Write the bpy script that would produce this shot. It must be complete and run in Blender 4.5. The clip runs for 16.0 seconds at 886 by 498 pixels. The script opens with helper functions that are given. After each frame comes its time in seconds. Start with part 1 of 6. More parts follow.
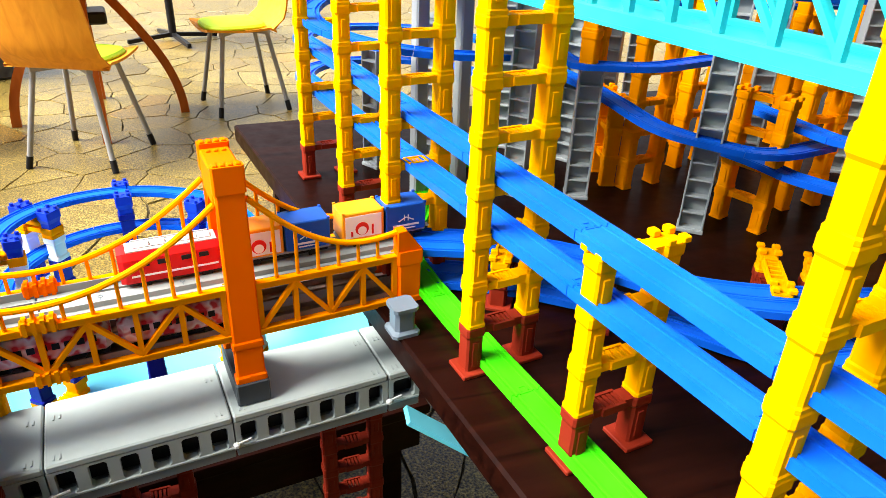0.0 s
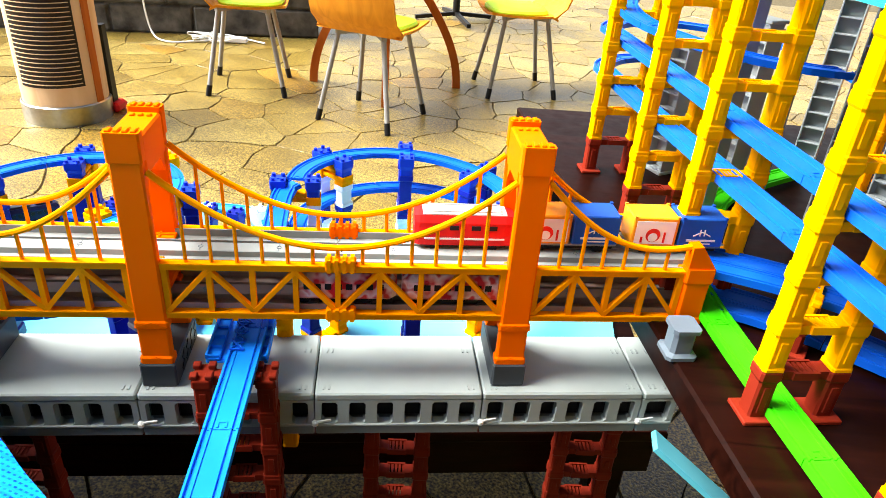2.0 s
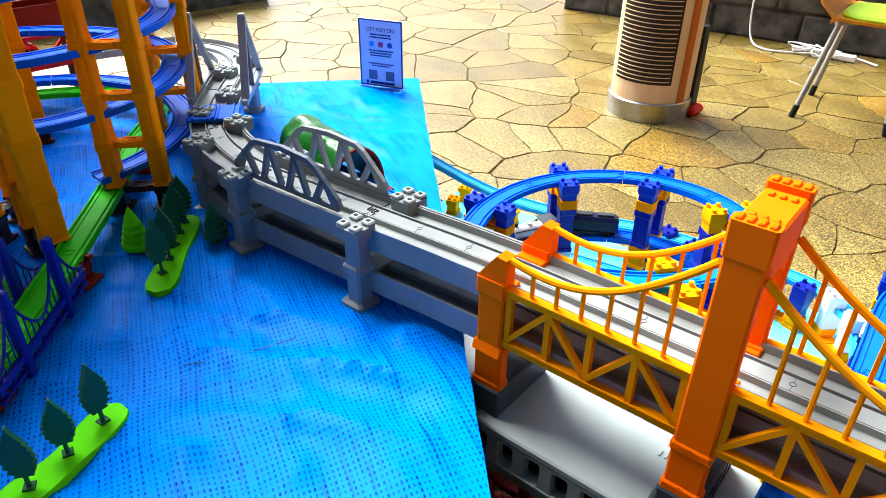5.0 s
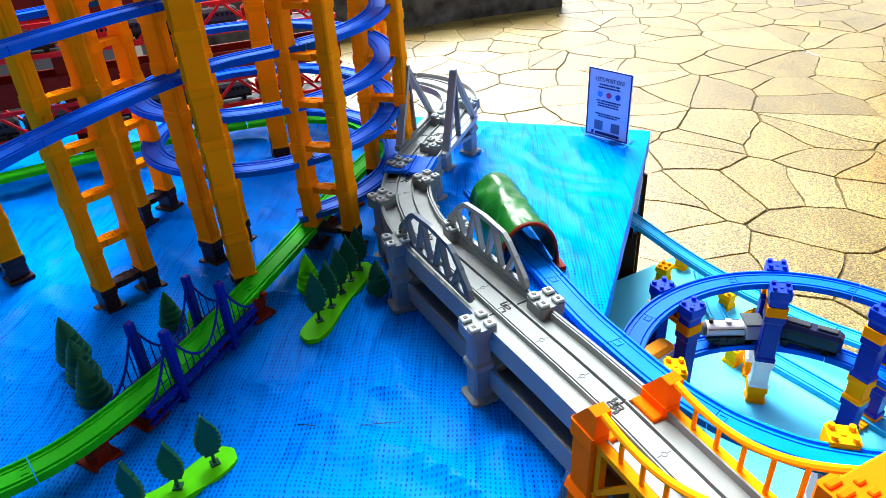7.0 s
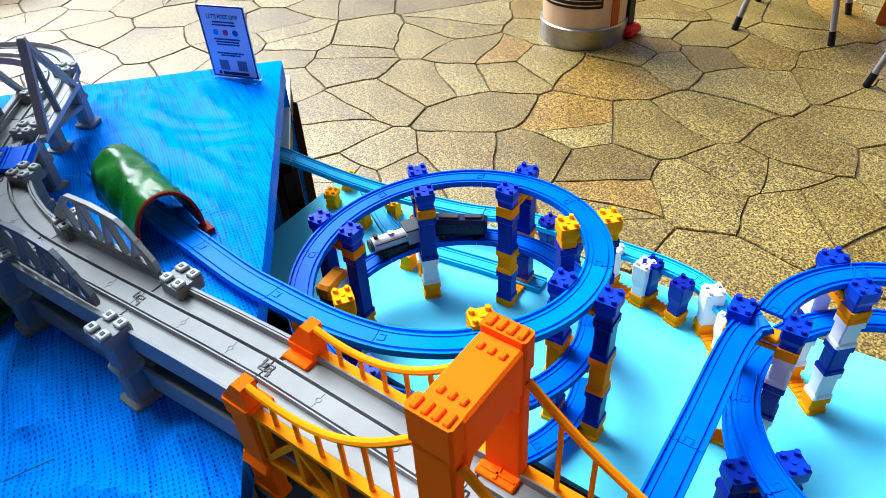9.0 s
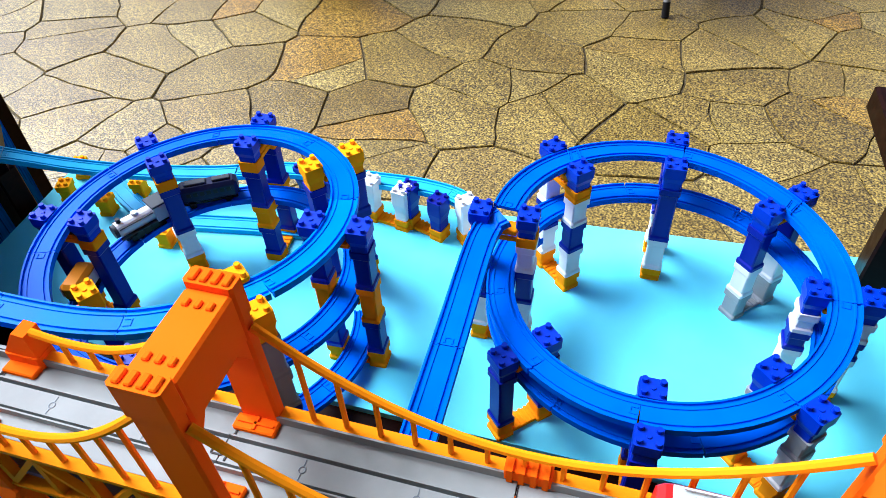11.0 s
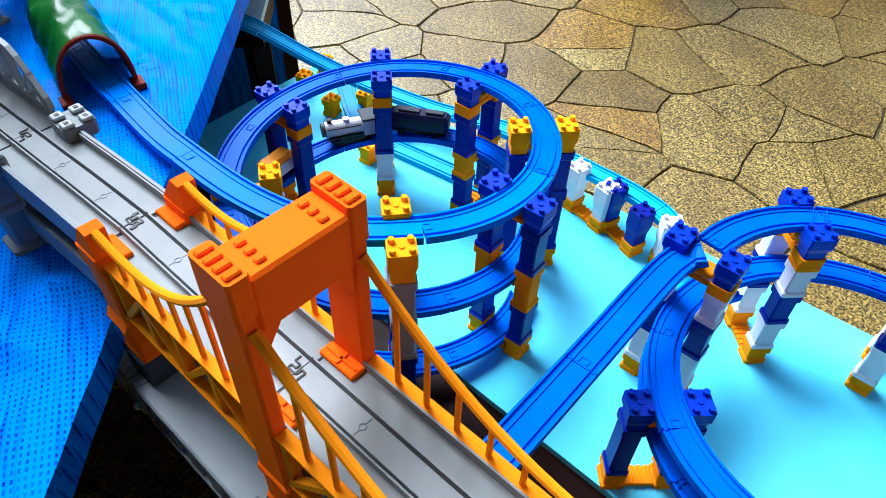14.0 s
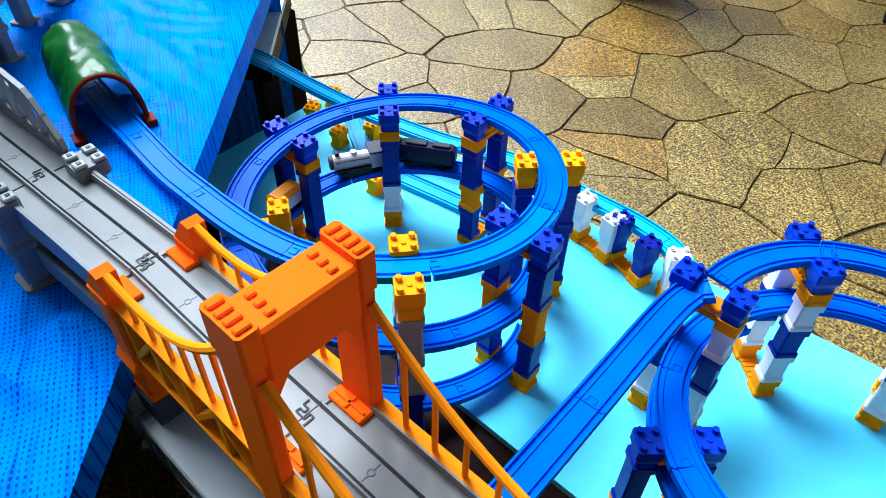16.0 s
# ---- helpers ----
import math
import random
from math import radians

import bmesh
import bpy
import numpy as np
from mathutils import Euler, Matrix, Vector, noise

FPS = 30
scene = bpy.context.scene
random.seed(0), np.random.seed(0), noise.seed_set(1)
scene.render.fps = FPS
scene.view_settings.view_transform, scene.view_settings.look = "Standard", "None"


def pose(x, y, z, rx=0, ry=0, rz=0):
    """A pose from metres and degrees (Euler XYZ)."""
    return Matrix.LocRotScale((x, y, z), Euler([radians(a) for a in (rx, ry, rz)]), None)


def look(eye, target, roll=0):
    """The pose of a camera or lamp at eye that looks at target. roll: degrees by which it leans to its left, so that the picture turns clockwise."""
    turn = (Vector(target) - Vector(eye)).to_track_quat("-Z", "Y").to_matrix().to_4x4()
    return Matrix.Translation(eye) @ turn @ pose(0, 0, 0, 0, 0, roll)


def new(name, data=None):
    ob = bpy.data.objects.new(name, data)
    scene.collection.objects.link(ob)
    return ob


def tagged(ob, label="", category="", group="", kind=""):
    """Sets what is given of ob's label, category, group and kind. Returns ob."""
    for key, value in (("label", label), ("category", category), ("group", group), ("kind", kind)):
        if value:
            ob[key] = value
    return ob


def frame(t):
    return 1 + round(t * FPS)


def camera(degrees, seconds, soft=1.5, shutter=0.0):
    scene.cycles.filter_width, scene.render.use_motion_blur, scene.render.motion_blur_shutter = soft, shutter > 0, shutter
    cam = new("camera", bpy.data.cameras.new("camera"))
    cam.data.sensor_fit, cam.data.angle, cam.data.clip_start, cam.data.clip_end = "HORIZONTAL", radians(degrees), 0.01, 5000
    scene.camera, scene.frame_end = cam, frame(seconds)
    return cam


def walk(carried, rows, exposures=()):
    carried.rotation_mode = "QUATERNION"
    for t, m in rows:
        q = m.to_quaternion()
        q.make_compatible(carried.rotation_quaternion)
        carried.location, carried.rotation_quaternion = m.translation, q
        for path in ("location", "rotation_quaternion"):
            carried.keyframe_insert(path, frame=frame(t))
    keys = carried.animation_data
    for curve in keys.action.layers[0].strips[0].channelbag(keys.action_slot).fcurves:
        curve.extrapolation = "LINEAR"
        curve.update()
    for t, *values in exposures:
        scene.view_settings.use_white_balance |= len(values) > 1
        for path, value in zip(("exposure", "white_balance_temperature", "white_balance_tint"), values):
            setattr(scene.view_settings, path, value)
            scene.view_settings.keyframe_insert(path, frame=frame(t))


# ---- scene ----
cam = camera(65.3, 16.0, soft=0.6)
PATH = [
    (0, (0.166, 0.306, 1.178), (0.741, 1.977, 0.243), 2.2),
    (0.5, (0.154, 0.352, 1.161), (0.618, 2.050, 0.212), 4.0),
    (1, (0.133, 0.359, 1.153), (0.366, 2.095, 0.188), 4.1),
    (1.5, (0.116, 0.351, 1.155), (0.216, 2.097, 0.183), 4.1),
    (2, (0.088, 0.344, 1.159), (0.048, 2.086, 0.178), 4.5),
    (2.5, (0.064, 0.347, 1.157), (-0.165, 2.068, 0.165), 3.7),
    (3, (0.043, 0.350, 1.153), (-0.367, 2.033, 0.154), 3.7),
    (3.5, (0.017, 0.363, 1.150), (-0.621, 1.969, 0.142), 2.9),
    (4, (0.003, 0.407, 1.143), (-0.932, 1.850, 0.120), 2.3),
    (4.5, (-0.020, 0.450, 1.142), (-1.137, 1.752, 0.114), 1.7),
    (5, (-0.093, 0.526, 1.142), (-1.350, 1.678, 0.097), 0.7),
    (5.2, (-0.111, 0.549, 1.147), (-1.413, 1.648, 0.100), 0.6),
    (7.3, (-0.086, 0.744, 1.233), (-1.732, 1.192, 0.188), -3.6),
    (7.5, (-0.091, 0.761, 1.233), (-1.715, 1.271, 0.183), -3.4),
    (8, (-0.078, 0.812, 1.248), (-1.555, 1.592, 0.147), -3.0),
    (8.5, (-0.074, 0.846, 1.238), (-1.347, 1.808, 0.032), -3.9),
    (9, (-0.064, 0.830, 1.237), (-1.197, 1.890, -0.025), -3.8),
    (9.5, (-0.055, 0.847, 1.235), (-1.009, 1.981, -0.108), -2.7),
    (10, (-0.007, 0.873, 1.233), (-0.734, 2.132, -0.141), -3.1),
    (10.2, (-0.001, 0.881, 1.229), (-0.630, 2.185, -0.151), -2.8),
    (12.3, (0.006, 0.833, 1.219), (-0.687, 2.046, -0.212), -1.1),
    (12.5, (0.004, 0.837, 1.213), (-0.732, 2.040, -0.205), 1.1),
    (13, (0.016, 0.888, 1.192), (-0.931, 1.952, -0.213), 5.9),
    (13.5, (0.012, 0.922, 1.161), (-1.042, 1.845, -0.266), 2.0),
    (14, (0.003, 0.930, 1.166), (-1.062, 1.845, -0.258), 2.1),
    (14.5, (-0.002, 0.940, 1.169), (-1.071, 1.861, -0.247), 1.8),
    (15, (-0.008, 0.937, 1.170), (-1.076, 1.861, -0.246), 2.3),
    (15.5, (-0.007, 0.936, 1.173), (-1.100, 1.857, -0.226), 1.9),
    (16, (-0.005, 0.935, 1.181), (-1.116, 1.862, -0.200), 1.4),
]
EXPOSURES = [(0.0, 1.9, 6800, 9), (2.0, 2.1, 6800, 9), (3.5, 1.95, 6700, 9), (5.0, 1.78, 6400, 9), (7.5, 1.75, 6150, 8), (8.5, 1.2, 5850, 8), (9.0, 1.1, 5800, 11), (10.0, 1.0, 5750, 14), (12.5, .97, 5750, 15), (13.2, .97, 5550, 12), (16.0, .92, 5500, 11)]
walk(cam, [(t, look(eye, target, roll)) for t, eye, target, roll in PATH], EXPOSURES)

# ---- world and light ----
world = bpy.data.worlds.new("world")
scene.world = world
world.use_nodes = True
wn, wl = world.node_tree.nodes, world.node_tree.links
wn.clear()
sky = wn.new("ShaderNodeTexSky")
sky.sky_type, sky.sun_disc = "NISHITA", False
sky.sun_elevation, sky.sun_rotation = radians(50), radians(-90)
bg = wn.new("ShaderNodeBackground")
bg.inputs["Strength"].default_value = 0.075
wo = wn.new("ShaderNodeOutputWorld")
haze = wn.new("ShaderNodeHueSaturation")
haze.inputs["Saturation"].default_value = 0.45
wl.new(sky.outputs[0], haze.inputs["Color"])
wl.new(haze.outputs[0], bg.inputs[0])
wl.new(bg.outputs[0], wo.inputs[0])
sun_data = bpy.data.lights.new("sun", "SUN")
sun_data.energy, sun_data.angle, sun_data.color = 4.8, radians(42), (1.0, 0.985, 0.95)
sun = new("sun", sun_data)
sun.matrix_world = look((-3.6, 0.2, 4.3), (0, 0, 0))


# ---- mesh helpers ----
class Geo:
    """Collects vertices and faces for one mesh."""

    def __init__(self):
        self.v, self.f = [], []

    def add(self, vs, fs):
        n = len(self.v)
        self.v += [tuple(p) for p in vs]
        self.f += [tuple(i + n for i in face) for face in fs]
        return self

    def box(self, x0, y0, z0, x1, y1, z1, b=0.0):
        """A box; b cuts its edges."""
        if b <= 0:
            vs = [(x, y, z) for z in (z0, z1) for y in (y0, y1) for x in (x0, x1)]
            return self.add(vs, [(0, 2, 3, 1), (4, 5, 7, 6), (0, 1, 5, 4), (2, 6, 7, 3), (0, 4, 6, 2), (1, 3, 7, 5)])
        lay = []
        for z, i in ((z0, b), (z0 + b, 0), (z1 - b, 0), (z1, b)):
            c = b
            lay.append([(x0 + c + i * .4, y0 + i, z), (x1 - c - i * .4, y0 + i, z), (x1 - i, y0 + c + i * .4, z), (x1 - i, y1 - c - i * .4, z),
                        (x1 - c - i * .4, y1 - i, z), (x0 + c + i * .4, y1 - i, z), (x0 + i, y1 - c - i * .4, z), (x0 + i, y0 + c + i * .4, z)])
        vs = [p for l in lay for p in l]
        fs = [tuple(range(7, -1, -1)), tuple(range(24, 32))]
        for k in range(3):
            fs += [(k * 8 + i, k * 8 + (i + 1) % 8, k * 8 + 8 + (i + 1) % 8, k * 8 + 8 + i) for i in range(8)]
        return self.add(vs, fs)

    def rod(self, p, q, r, n=8, r2=None):
        """A round bar from p to q."""
        p, q = Vector(p), Vector(q)
        d = (q - p).normalized()
        a = d.orthogonal().normalized()
        b = d.cross(a)
        r2 = r if r2 is None else r2
        ring = [(math.cos(2 * math.pi * i / n), math.sin(2 * math.pi * i / n)) for i in range(n)]
        vs = [p + a * (r * c) + b * (r * s) for c, s in ring] + [q + a * (r2 * c) + b * (r2 * s) for c, s in ring]
        fs = [(i, (i + 1) % n, n + (i + 1) % n, n + i) for i in range(n)] + [tuple(range(n - 1, -1, -1)), tuple(range(n, 2 * n))]
        return self.add(vs, fs)

    def bar(self, p, q, w, h, up=(0, 0, 1)):
        """A square bar from p to q, w wide and h high."""
        p, q, up = Vector(p), Vector(q), Vector(up)
        d = (q - p).normalized()
        s = d.cross(up).normalized()
        u = s.cross(d)
        vs = [e + s * (a * w / 2) + u * (c * h / 2) for e in (p, q) for a, c in ((-1, -1), (1, -1), (1, 1), (-1, 1))]
        return self.add(vs, [(3, 2, 1, 0), (4, 5, 6, 7), (0, 1, 5, 4), (1, 2, 6, 5), (2, 3, 7, 6), (3, 0, 4, 7)])

    def tube(self, pts, r, n=8):
        """A round tube along points; r may be a list."""
        pts = [Vector(p) for p in pts]
        m = len(pts)
        rs = r if isinstance(r, list) else [r] * m
        vs, a = [], None
        for i, p in enumerate(pts):
            d = (pts[min(i + 1, m - 1)] - pts[max(i - 1, 0)]).normalized()
            a = d.orthogonal().normalized() if a is None else (a - d * a.dot(d)).normalized()
            b = d.cross(a)
            vs += [p + a * (rs[i] * math.cos(2 * math.pi * k / n)) + b * (rs[i] * math.sin(2 * math.pi * k / n)) for k in range(n)]
        fs = [(i * n + k, i * n + (k + 1) % n, i * n + n + (k + 1) % n, i * n + n + k) for i in range(m - 1) for k in range(n)]
        fs += [tuple(range(n - 1, -1, -1)), tuple(range((m - 1) * n, m * n))]
        return self.add(vs, fs)

    def sweep(self, prof, pts, tilt=None):
        """A closed outline (side, up) drawn along points, kept upright."""
        pts = [Vector(p) for p in pts]
        m, n = len(pts), len(prof)
        vs = []
        for i, p in enumerate(pts):
            d = pts[min(i + 1, m - 1)] - pts[max(i - 1, 0)]
            s = Vector((d.y, -d.x, 0)).normalized()
            u = s.cross(d.normalized())
            vs += [p + s * a + u * c for a, c in prof]
        fs = [(i * n + k, i * n + n + k, i * n + n + (k + 1) % n, i * n + (k + 1) % n) for i in range(m - 1) for k in range(n)]
        fs += [tuple(range(n)), tuple(range(m * n - 1, (m - 1) * n - 1, -1))]
        return self.add(vs, fs)

    def prism(self, outline, z0, z1):
        """A flat outline (x, y), counter-clockwise, from z0 up to z1."""
        n = len(outline)
        vs = [(x, y, z0) for x, y in outline] + [(x, y, z1) for x, y in outline]
        return self.add(vs, [tuple(range(n - 1, -1, -1)), tuple(range(n, 2 * n))] + [(i, (i + 1) % n, n + (i + 1) % n, n + i) for i in range(n)])

    def lathe(self, prof, n=32, at=(0, 0, 0)):
        """Radii and heights (r, z) turned round the z axis at a place."""
        m = len(prof)
        vs = [(at[0] + r * math.cos(2 * math.pi * k / n), at[1] + r * math.sin(2 * math.pi * k / n), at[2] + z) for r, z in prof for k in range(n)]
        fs = [(i * n + k, i * n + (k + 1) % n, i * n + n + (k + 1) % n, i * n + n + k) for i in range(m - 1) for k in range(n)]
        return self.add(vs, fs + [tuple(range(n - 1, -1, -1)), tuple(range((m - 1) * n, m * n))])

    def loft(self, secs, c=.002, at=(0, 0)):
        """Box-like sections (z, half x, half y) with cut corners, joined bottom to top."""
        vs = []
        for z, hx, hy in secs:
            k = min(c, hx * .6, hy * .6)
            vs += [(at[0] + x, at[1] + y, z) for x, y in ((-hx + k, -hy), (hx - k, -hy), (hx, -hy + k), (hx, hy - k), (hx - k, hy), (-hx + k, hy), (-hx, hy - k), (-hx, -hy + k))]
        n = len(secs)
        fs = [tuple(range(7, -1, -1)), tuple(range(8 * n - 8, 8 * n))]
        for r in range(n - 1):
            fs += [(r * 8 + i, r * 8 + (i + 1) % 8, r * 8 + 8 + (i + 1) % 8, r * 8 + 8 + i) for i in range(8)]
        return self.add(vs, fs)

    def turned(self, m, other):
        """Another Geo's faces, moved by a matrix."""
        return self.add([m @ Vector(p) for p in other.v], other.f)

    def mesh(self, name, mat, smooth=False):
        me = bpy.data.meshes.new(name)
        me.from_pydata(self.v, [], self.f)
        me.materials.append(mat)
        if smooth:
            me.shade_smooth()
            me.set_sharp_from_angle(angle=radians(35))
        me.update()
        return me


def part(name, geo, mat, parent, label="", at=None, smooth=False):
    """One mesh object under a thing or a part."""
    me = geo if isinstance(geo, bpy.types.Mesh) else geo.mesh(name, mat, smooth)
    ob = new(name, me)
    ob.parent = parent
    if at is not None:
        ob.matrix_basis = at
    return tagged(ob, label)


def thing(name, m, label, category, group="", kind=""):
    ob = new(name)
    ob.empty_display_size = 0.05
    ob.matrix_basis = m
    return tagged(ob, label, category, group, kind)


def solid(name, geo, mat, label, category, kind="", m=None, group="", smooth=False):
    ob = new(name, geo.mesh(name, mat, smooth))
    if m is not None:
        ob.matrix_basis = m
    return tagged(ob, label, category, group, kind)


# ---- materials ----
def base_material(name, rough=0.4, metal=0.0):
    mat = bpy.data.materials.new(name)
    mat.use_nodes = True
    nt = mat.node_tree
    b = nt.nodes["Principled BSDF"]
    b.inputs["Roughness"].default_value = rough
    b.inputs["Metallic"].default_value = metal
    b.inputs["Specular IOR Level"].default_value = 0.2
    return mat, nt, b


def tone(nt, scale=10.0, detail=4.0):
    tc = nt.nodes.new("ShaderNodeTexCoord")
    n = nt.nodes.new("ShaderNodeTexNoise")
    n.inputs["Scale"].default_value, n.inputs["Detail"].default_value = scale, detail
    nt.links.new(tc.outputs["Object"], n.inputs["Vector"])
    return n


def ramp(nt, src, stops):
    r = nt.nodes.new("ShaderNodeValToRGB")
    el = r.color_ramp.elements
    while len(el) < len(stops):
        el.new(0.5)
    for e, (p, c) in zip(el, stops):
        e.position, e.color = p, (*c, 1)
    nt.links.new(src, r.inputs[0])
    return r


def bump(nt, b, src, strength, dist=0.001):
    bn = nt.nodes.new("ShaderNodeBump")
    bn.inputs["Strength"].default_value, bn.inputs["Distance"].default_value = strength, dist
    nt.links.new(src, bn.inputs["Height"])
    nt.links.new(bn.outputs[0], b.inputs["Normal"])
    return bn


def plastic(name, col, rough=0.38, vary=0.12, spec=0.16):
    """Moulded toy plastic with handling wear and faint mould relief; each piece differs a little."""
    mat, nt, b = base_material(name, rough)
    b.inputs["Specular IOR Level"].default_value = spec
    wear = tone(nt, scale=14, detail=5)
    fine = tone(nt, scale=240, detail=2)
    lo, hi = tuple(c * (1 - vary) for c in col), tuple(min(1, c * (1 + vary * .6) + 0.004) for c in col)
    r = ramp(nt, wear.outputs[0], [(0.3, lo), (0.7, hi)])
    info = nt.nodes.new("ShaderNodeObjectInfo")
    hsv = nt.nodes.new("ShaderNodeHueSaturation")
    mr = nt.nodes.new("ShaderNodeMapRange")
    mr.inputs["To Min"].default_value, mr.inputs["To Max"].default_value = 0.9, 1.08
    nt.links.new(info.outputs["Random"], mr.inputs[0])
    nt.links.new(mr.outputs[0], hsv.inputs["Value"])
    nt.links.new(r.outputs[0], hsv.inputs["Color"])
    nt.links.new(hsv.outputs[0], b.inputs["Base Color"])
    rr = nt.nodes.new("ShaderNodeMapRange")
    rr.inputs["To Min"].default_value, rr.inputs["To Max"].default_value = rough - 0.08, rough + 0.14
    nt.links.new(wear.outputs[0], rr.inputs[0])
    nt.links.new(rr.outputs[0], b.inputs["Roughness"])
    bump(nt, b, fine.outputs[0], 0.12, 0.0006)
    return mat


RAIL = plastic("blue_rail_plastic", (0.0, 0.105, 0.68), 0.36, 0.12, 0.05)
# lighter copies of the rail blue, with skylight and glare painted in
RAIL_SKYLIT = plastic("skylit_blue_rail_plastic", (0.0, 0.115, 0.78), 0.34, 0.12, 0.08)
RAIL_LIGHTENED = plastic("lightened_blue_rail_plastic", (0.0, 0.195, 0.82), 0.36, 0.12, 0.06)
NAVY = plastic("navy_block_plastic", (0.002, 0.008, 0.26), 0.34)
ROYAL = plastic("royal_block_plastic", (0.002, 0.030, 0.46), 0.34)
YELLOW = plastic("yellow_plastic", (1.0, 0.39, 0.0), 0.42, 0.10, 0.005)
AMBER = plastic("amber_plastic", (0.98, 0.30, 0.0), 0.42, 0.12, 0.005)
PALESKY = plastic("pale_sky_rail_plastic", (0.03, 0.40, 0.74), 0.36)
GOLD = plastic("golden_truss_plastic", (1.0, 0.30, 0.0), 0.42, 0.10, 0.005)
ORANGE = plastic("orange_plastic", (1.0, 0.145, 0.0), 0.42, 0.06, 0.005)
WHITE = plastic("white_plastic", (0.76, 0.78, 0.78), 0.35, 0.06)
GREY = plastic("grey_plastic", (0.28, 0.315, 0.33), 0.38, 0.1)
PALE = plastic("pale_grey_plastic", (0.36, 0.415, 0.41), 0.36, 0.1, 0.22)
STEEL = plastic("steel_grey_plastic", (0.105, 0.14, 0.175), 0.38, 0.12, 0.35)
CHAR = plastic("charcoal_plastic", (0.045, 0.055, 0.065), 0.4)
MAROON = plastic("maroon_plastic", (0.19, 0.016, 0.006), 0.42, 0.12, 0.05)
BLACKBROWN = plastic("black_brown_plastic", (0.035, 0.010, 0.008), 0.36)
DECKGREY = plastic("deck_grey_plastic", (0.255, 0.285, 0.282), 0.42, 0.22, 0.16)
GIRDER = plastic("blue_grey_girder_plastic", (0.20, 0.235, 0.245), 0.40, 0.12, 0.2)
GREEN = plastic("green_rail_plastic", (0.035, 0.56, 0.005), 0.42, 0.12, 0.04)
LEAF = plastic("dark_green_plastic", (0.006, 0.10, 0.04), 0.45)
LIME = plastic("lime_plastic", (0.13, 0.80, 0.0), 0.45, 0.1, 0.04)
TUNNEL = plastic("tunnel_green_plastic", (0.006, 0.13, 0.010), 0.26, 0.35, 0.22)
TEAL = plastic("aqua_plastic", (0.02, 0.66, 0.72), 0.4)
RED = plastic("red_plastic", (0.66, 0.012, 0.012), 0.3)
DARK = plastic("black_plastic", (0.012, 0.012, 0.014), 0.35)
BOXBLUE = plastic("container_blue_plastic", (0.008, 0.08, 0.42), 0.36)
BOXORANGE = plastic("container_orange_plastic", (0.86, 0.30, 0.01), 0.38)
SILVER = plastic("silver_plastic", (0.62, 0.64, 0.67), 0.24, 0.12, 0.5)
PINK = plastic("pink_train_plastic", (0.62, 0.26, 0.24), 0.36, 0.3)
_nt = PINK.node_tree
_n = tone(_nt, scale=42, detail=2)
_nt.links.new(ramp(_nt, _n.outputs[0], [(0.40, (0.55, 0.02, 0.03)), (0.46, (0.72, 0.34, 0.30)), (0.55, (0.78, 0.62, 0.56)), (0.62, (0.60, 0.05, 0.05))]).outputs[0], _nt.nodes["Principled BSDF"].inputs["Base Color"])
CHROME, _nt, _b = base_material("brushed_steel", 0.28, 1.0)
_n = tone(_nt, scale=30)
_nt.links.new(ramp(_nt, _n.outputs[0], [(0.2, (0.26, 0.26, 0.255)), (0.8, (0.40, 0.40, 0.385))]).outputs[0], _b.inputs["Base Color"])
LEGGREY = plastic("grey_tube_paint", (0.30, 0.30, 0.30), 0.35)


def wood_mat(name, dark, light, rough=0.3, scale=3.0, stretch=(1, 14, 14)):
    mat, nt, b = base_material(name, rough)
    b.inputs["Specular IOR Level"].default_value = 0.05
    tc = nt.nodes.new("ShaderNodeTexCoord")
    mp = nt.nodes.new("ShaderNodeMapping")
    mp.inputs["Scale"].default_value = stretch
    nt.links.new(tc.outputs["Object"], mp.inputs["Vector"])
    n = nt.nodes.new("ShaderNodeTexNoise")
    n.inputs["Scale"].default_value, n.inputs["Detail"].default_value, n.inputs["Distortion"].default_value = scale, 8, 1.2
    nt.links.new(mp.outputs[0], n.inputs["Vector"])
    nt.links.new(ramp(nt, n.outputs[0], [(0.3, dark), (0.7, light)]).outputs[0], b.inputs["Base Color"])
    n2 = tone(nt, scale=40, detail=4)
    rr = nt.nodes.new("ShaderNodeMapRange")
    rr.inputs["To Min"].default_value, rr.inputs["To Max"].default_value = rough - 0.1, rough + 0.2
    nt.links.new(n2.outputs[0], rr.inputs[0])
    nt.links.new(rr.outputs[0], b.inputs["Roughness"])
    bump(nt, b, n.outputs[0], 0.1, 0.001)
    return mat


TABLEWOOD = wood_mat("dark_brown_table_wood", (0.004, 0.0009, 0.0006), (0.014, 0.003, 0.0016), 0.34)
CHAIRWOOD = wood_mat("orange_beech_wood", (0.62, 0.22, 0.02), (0.80, 0.33, 0.03), 0.32, 2.0, (10, 10, 1))
TABLELEG = wood_mat("reddish_bent_wood", (0.38, 0.09, 0.015), (0.55, 0.16, 0.03), 0.3, 2.0, (8, 8, 1))
HEATWOOD = wood_mat("pale_peach_wood", (0.62, 0.40, 0.22), (0.75, 0.53, 0.33), 0.4, 2.0, (6, 6, 1))
CUSHION = plastic("lime_cushion_vinyl", (0.36, 0.58, 0.02), 0.5)

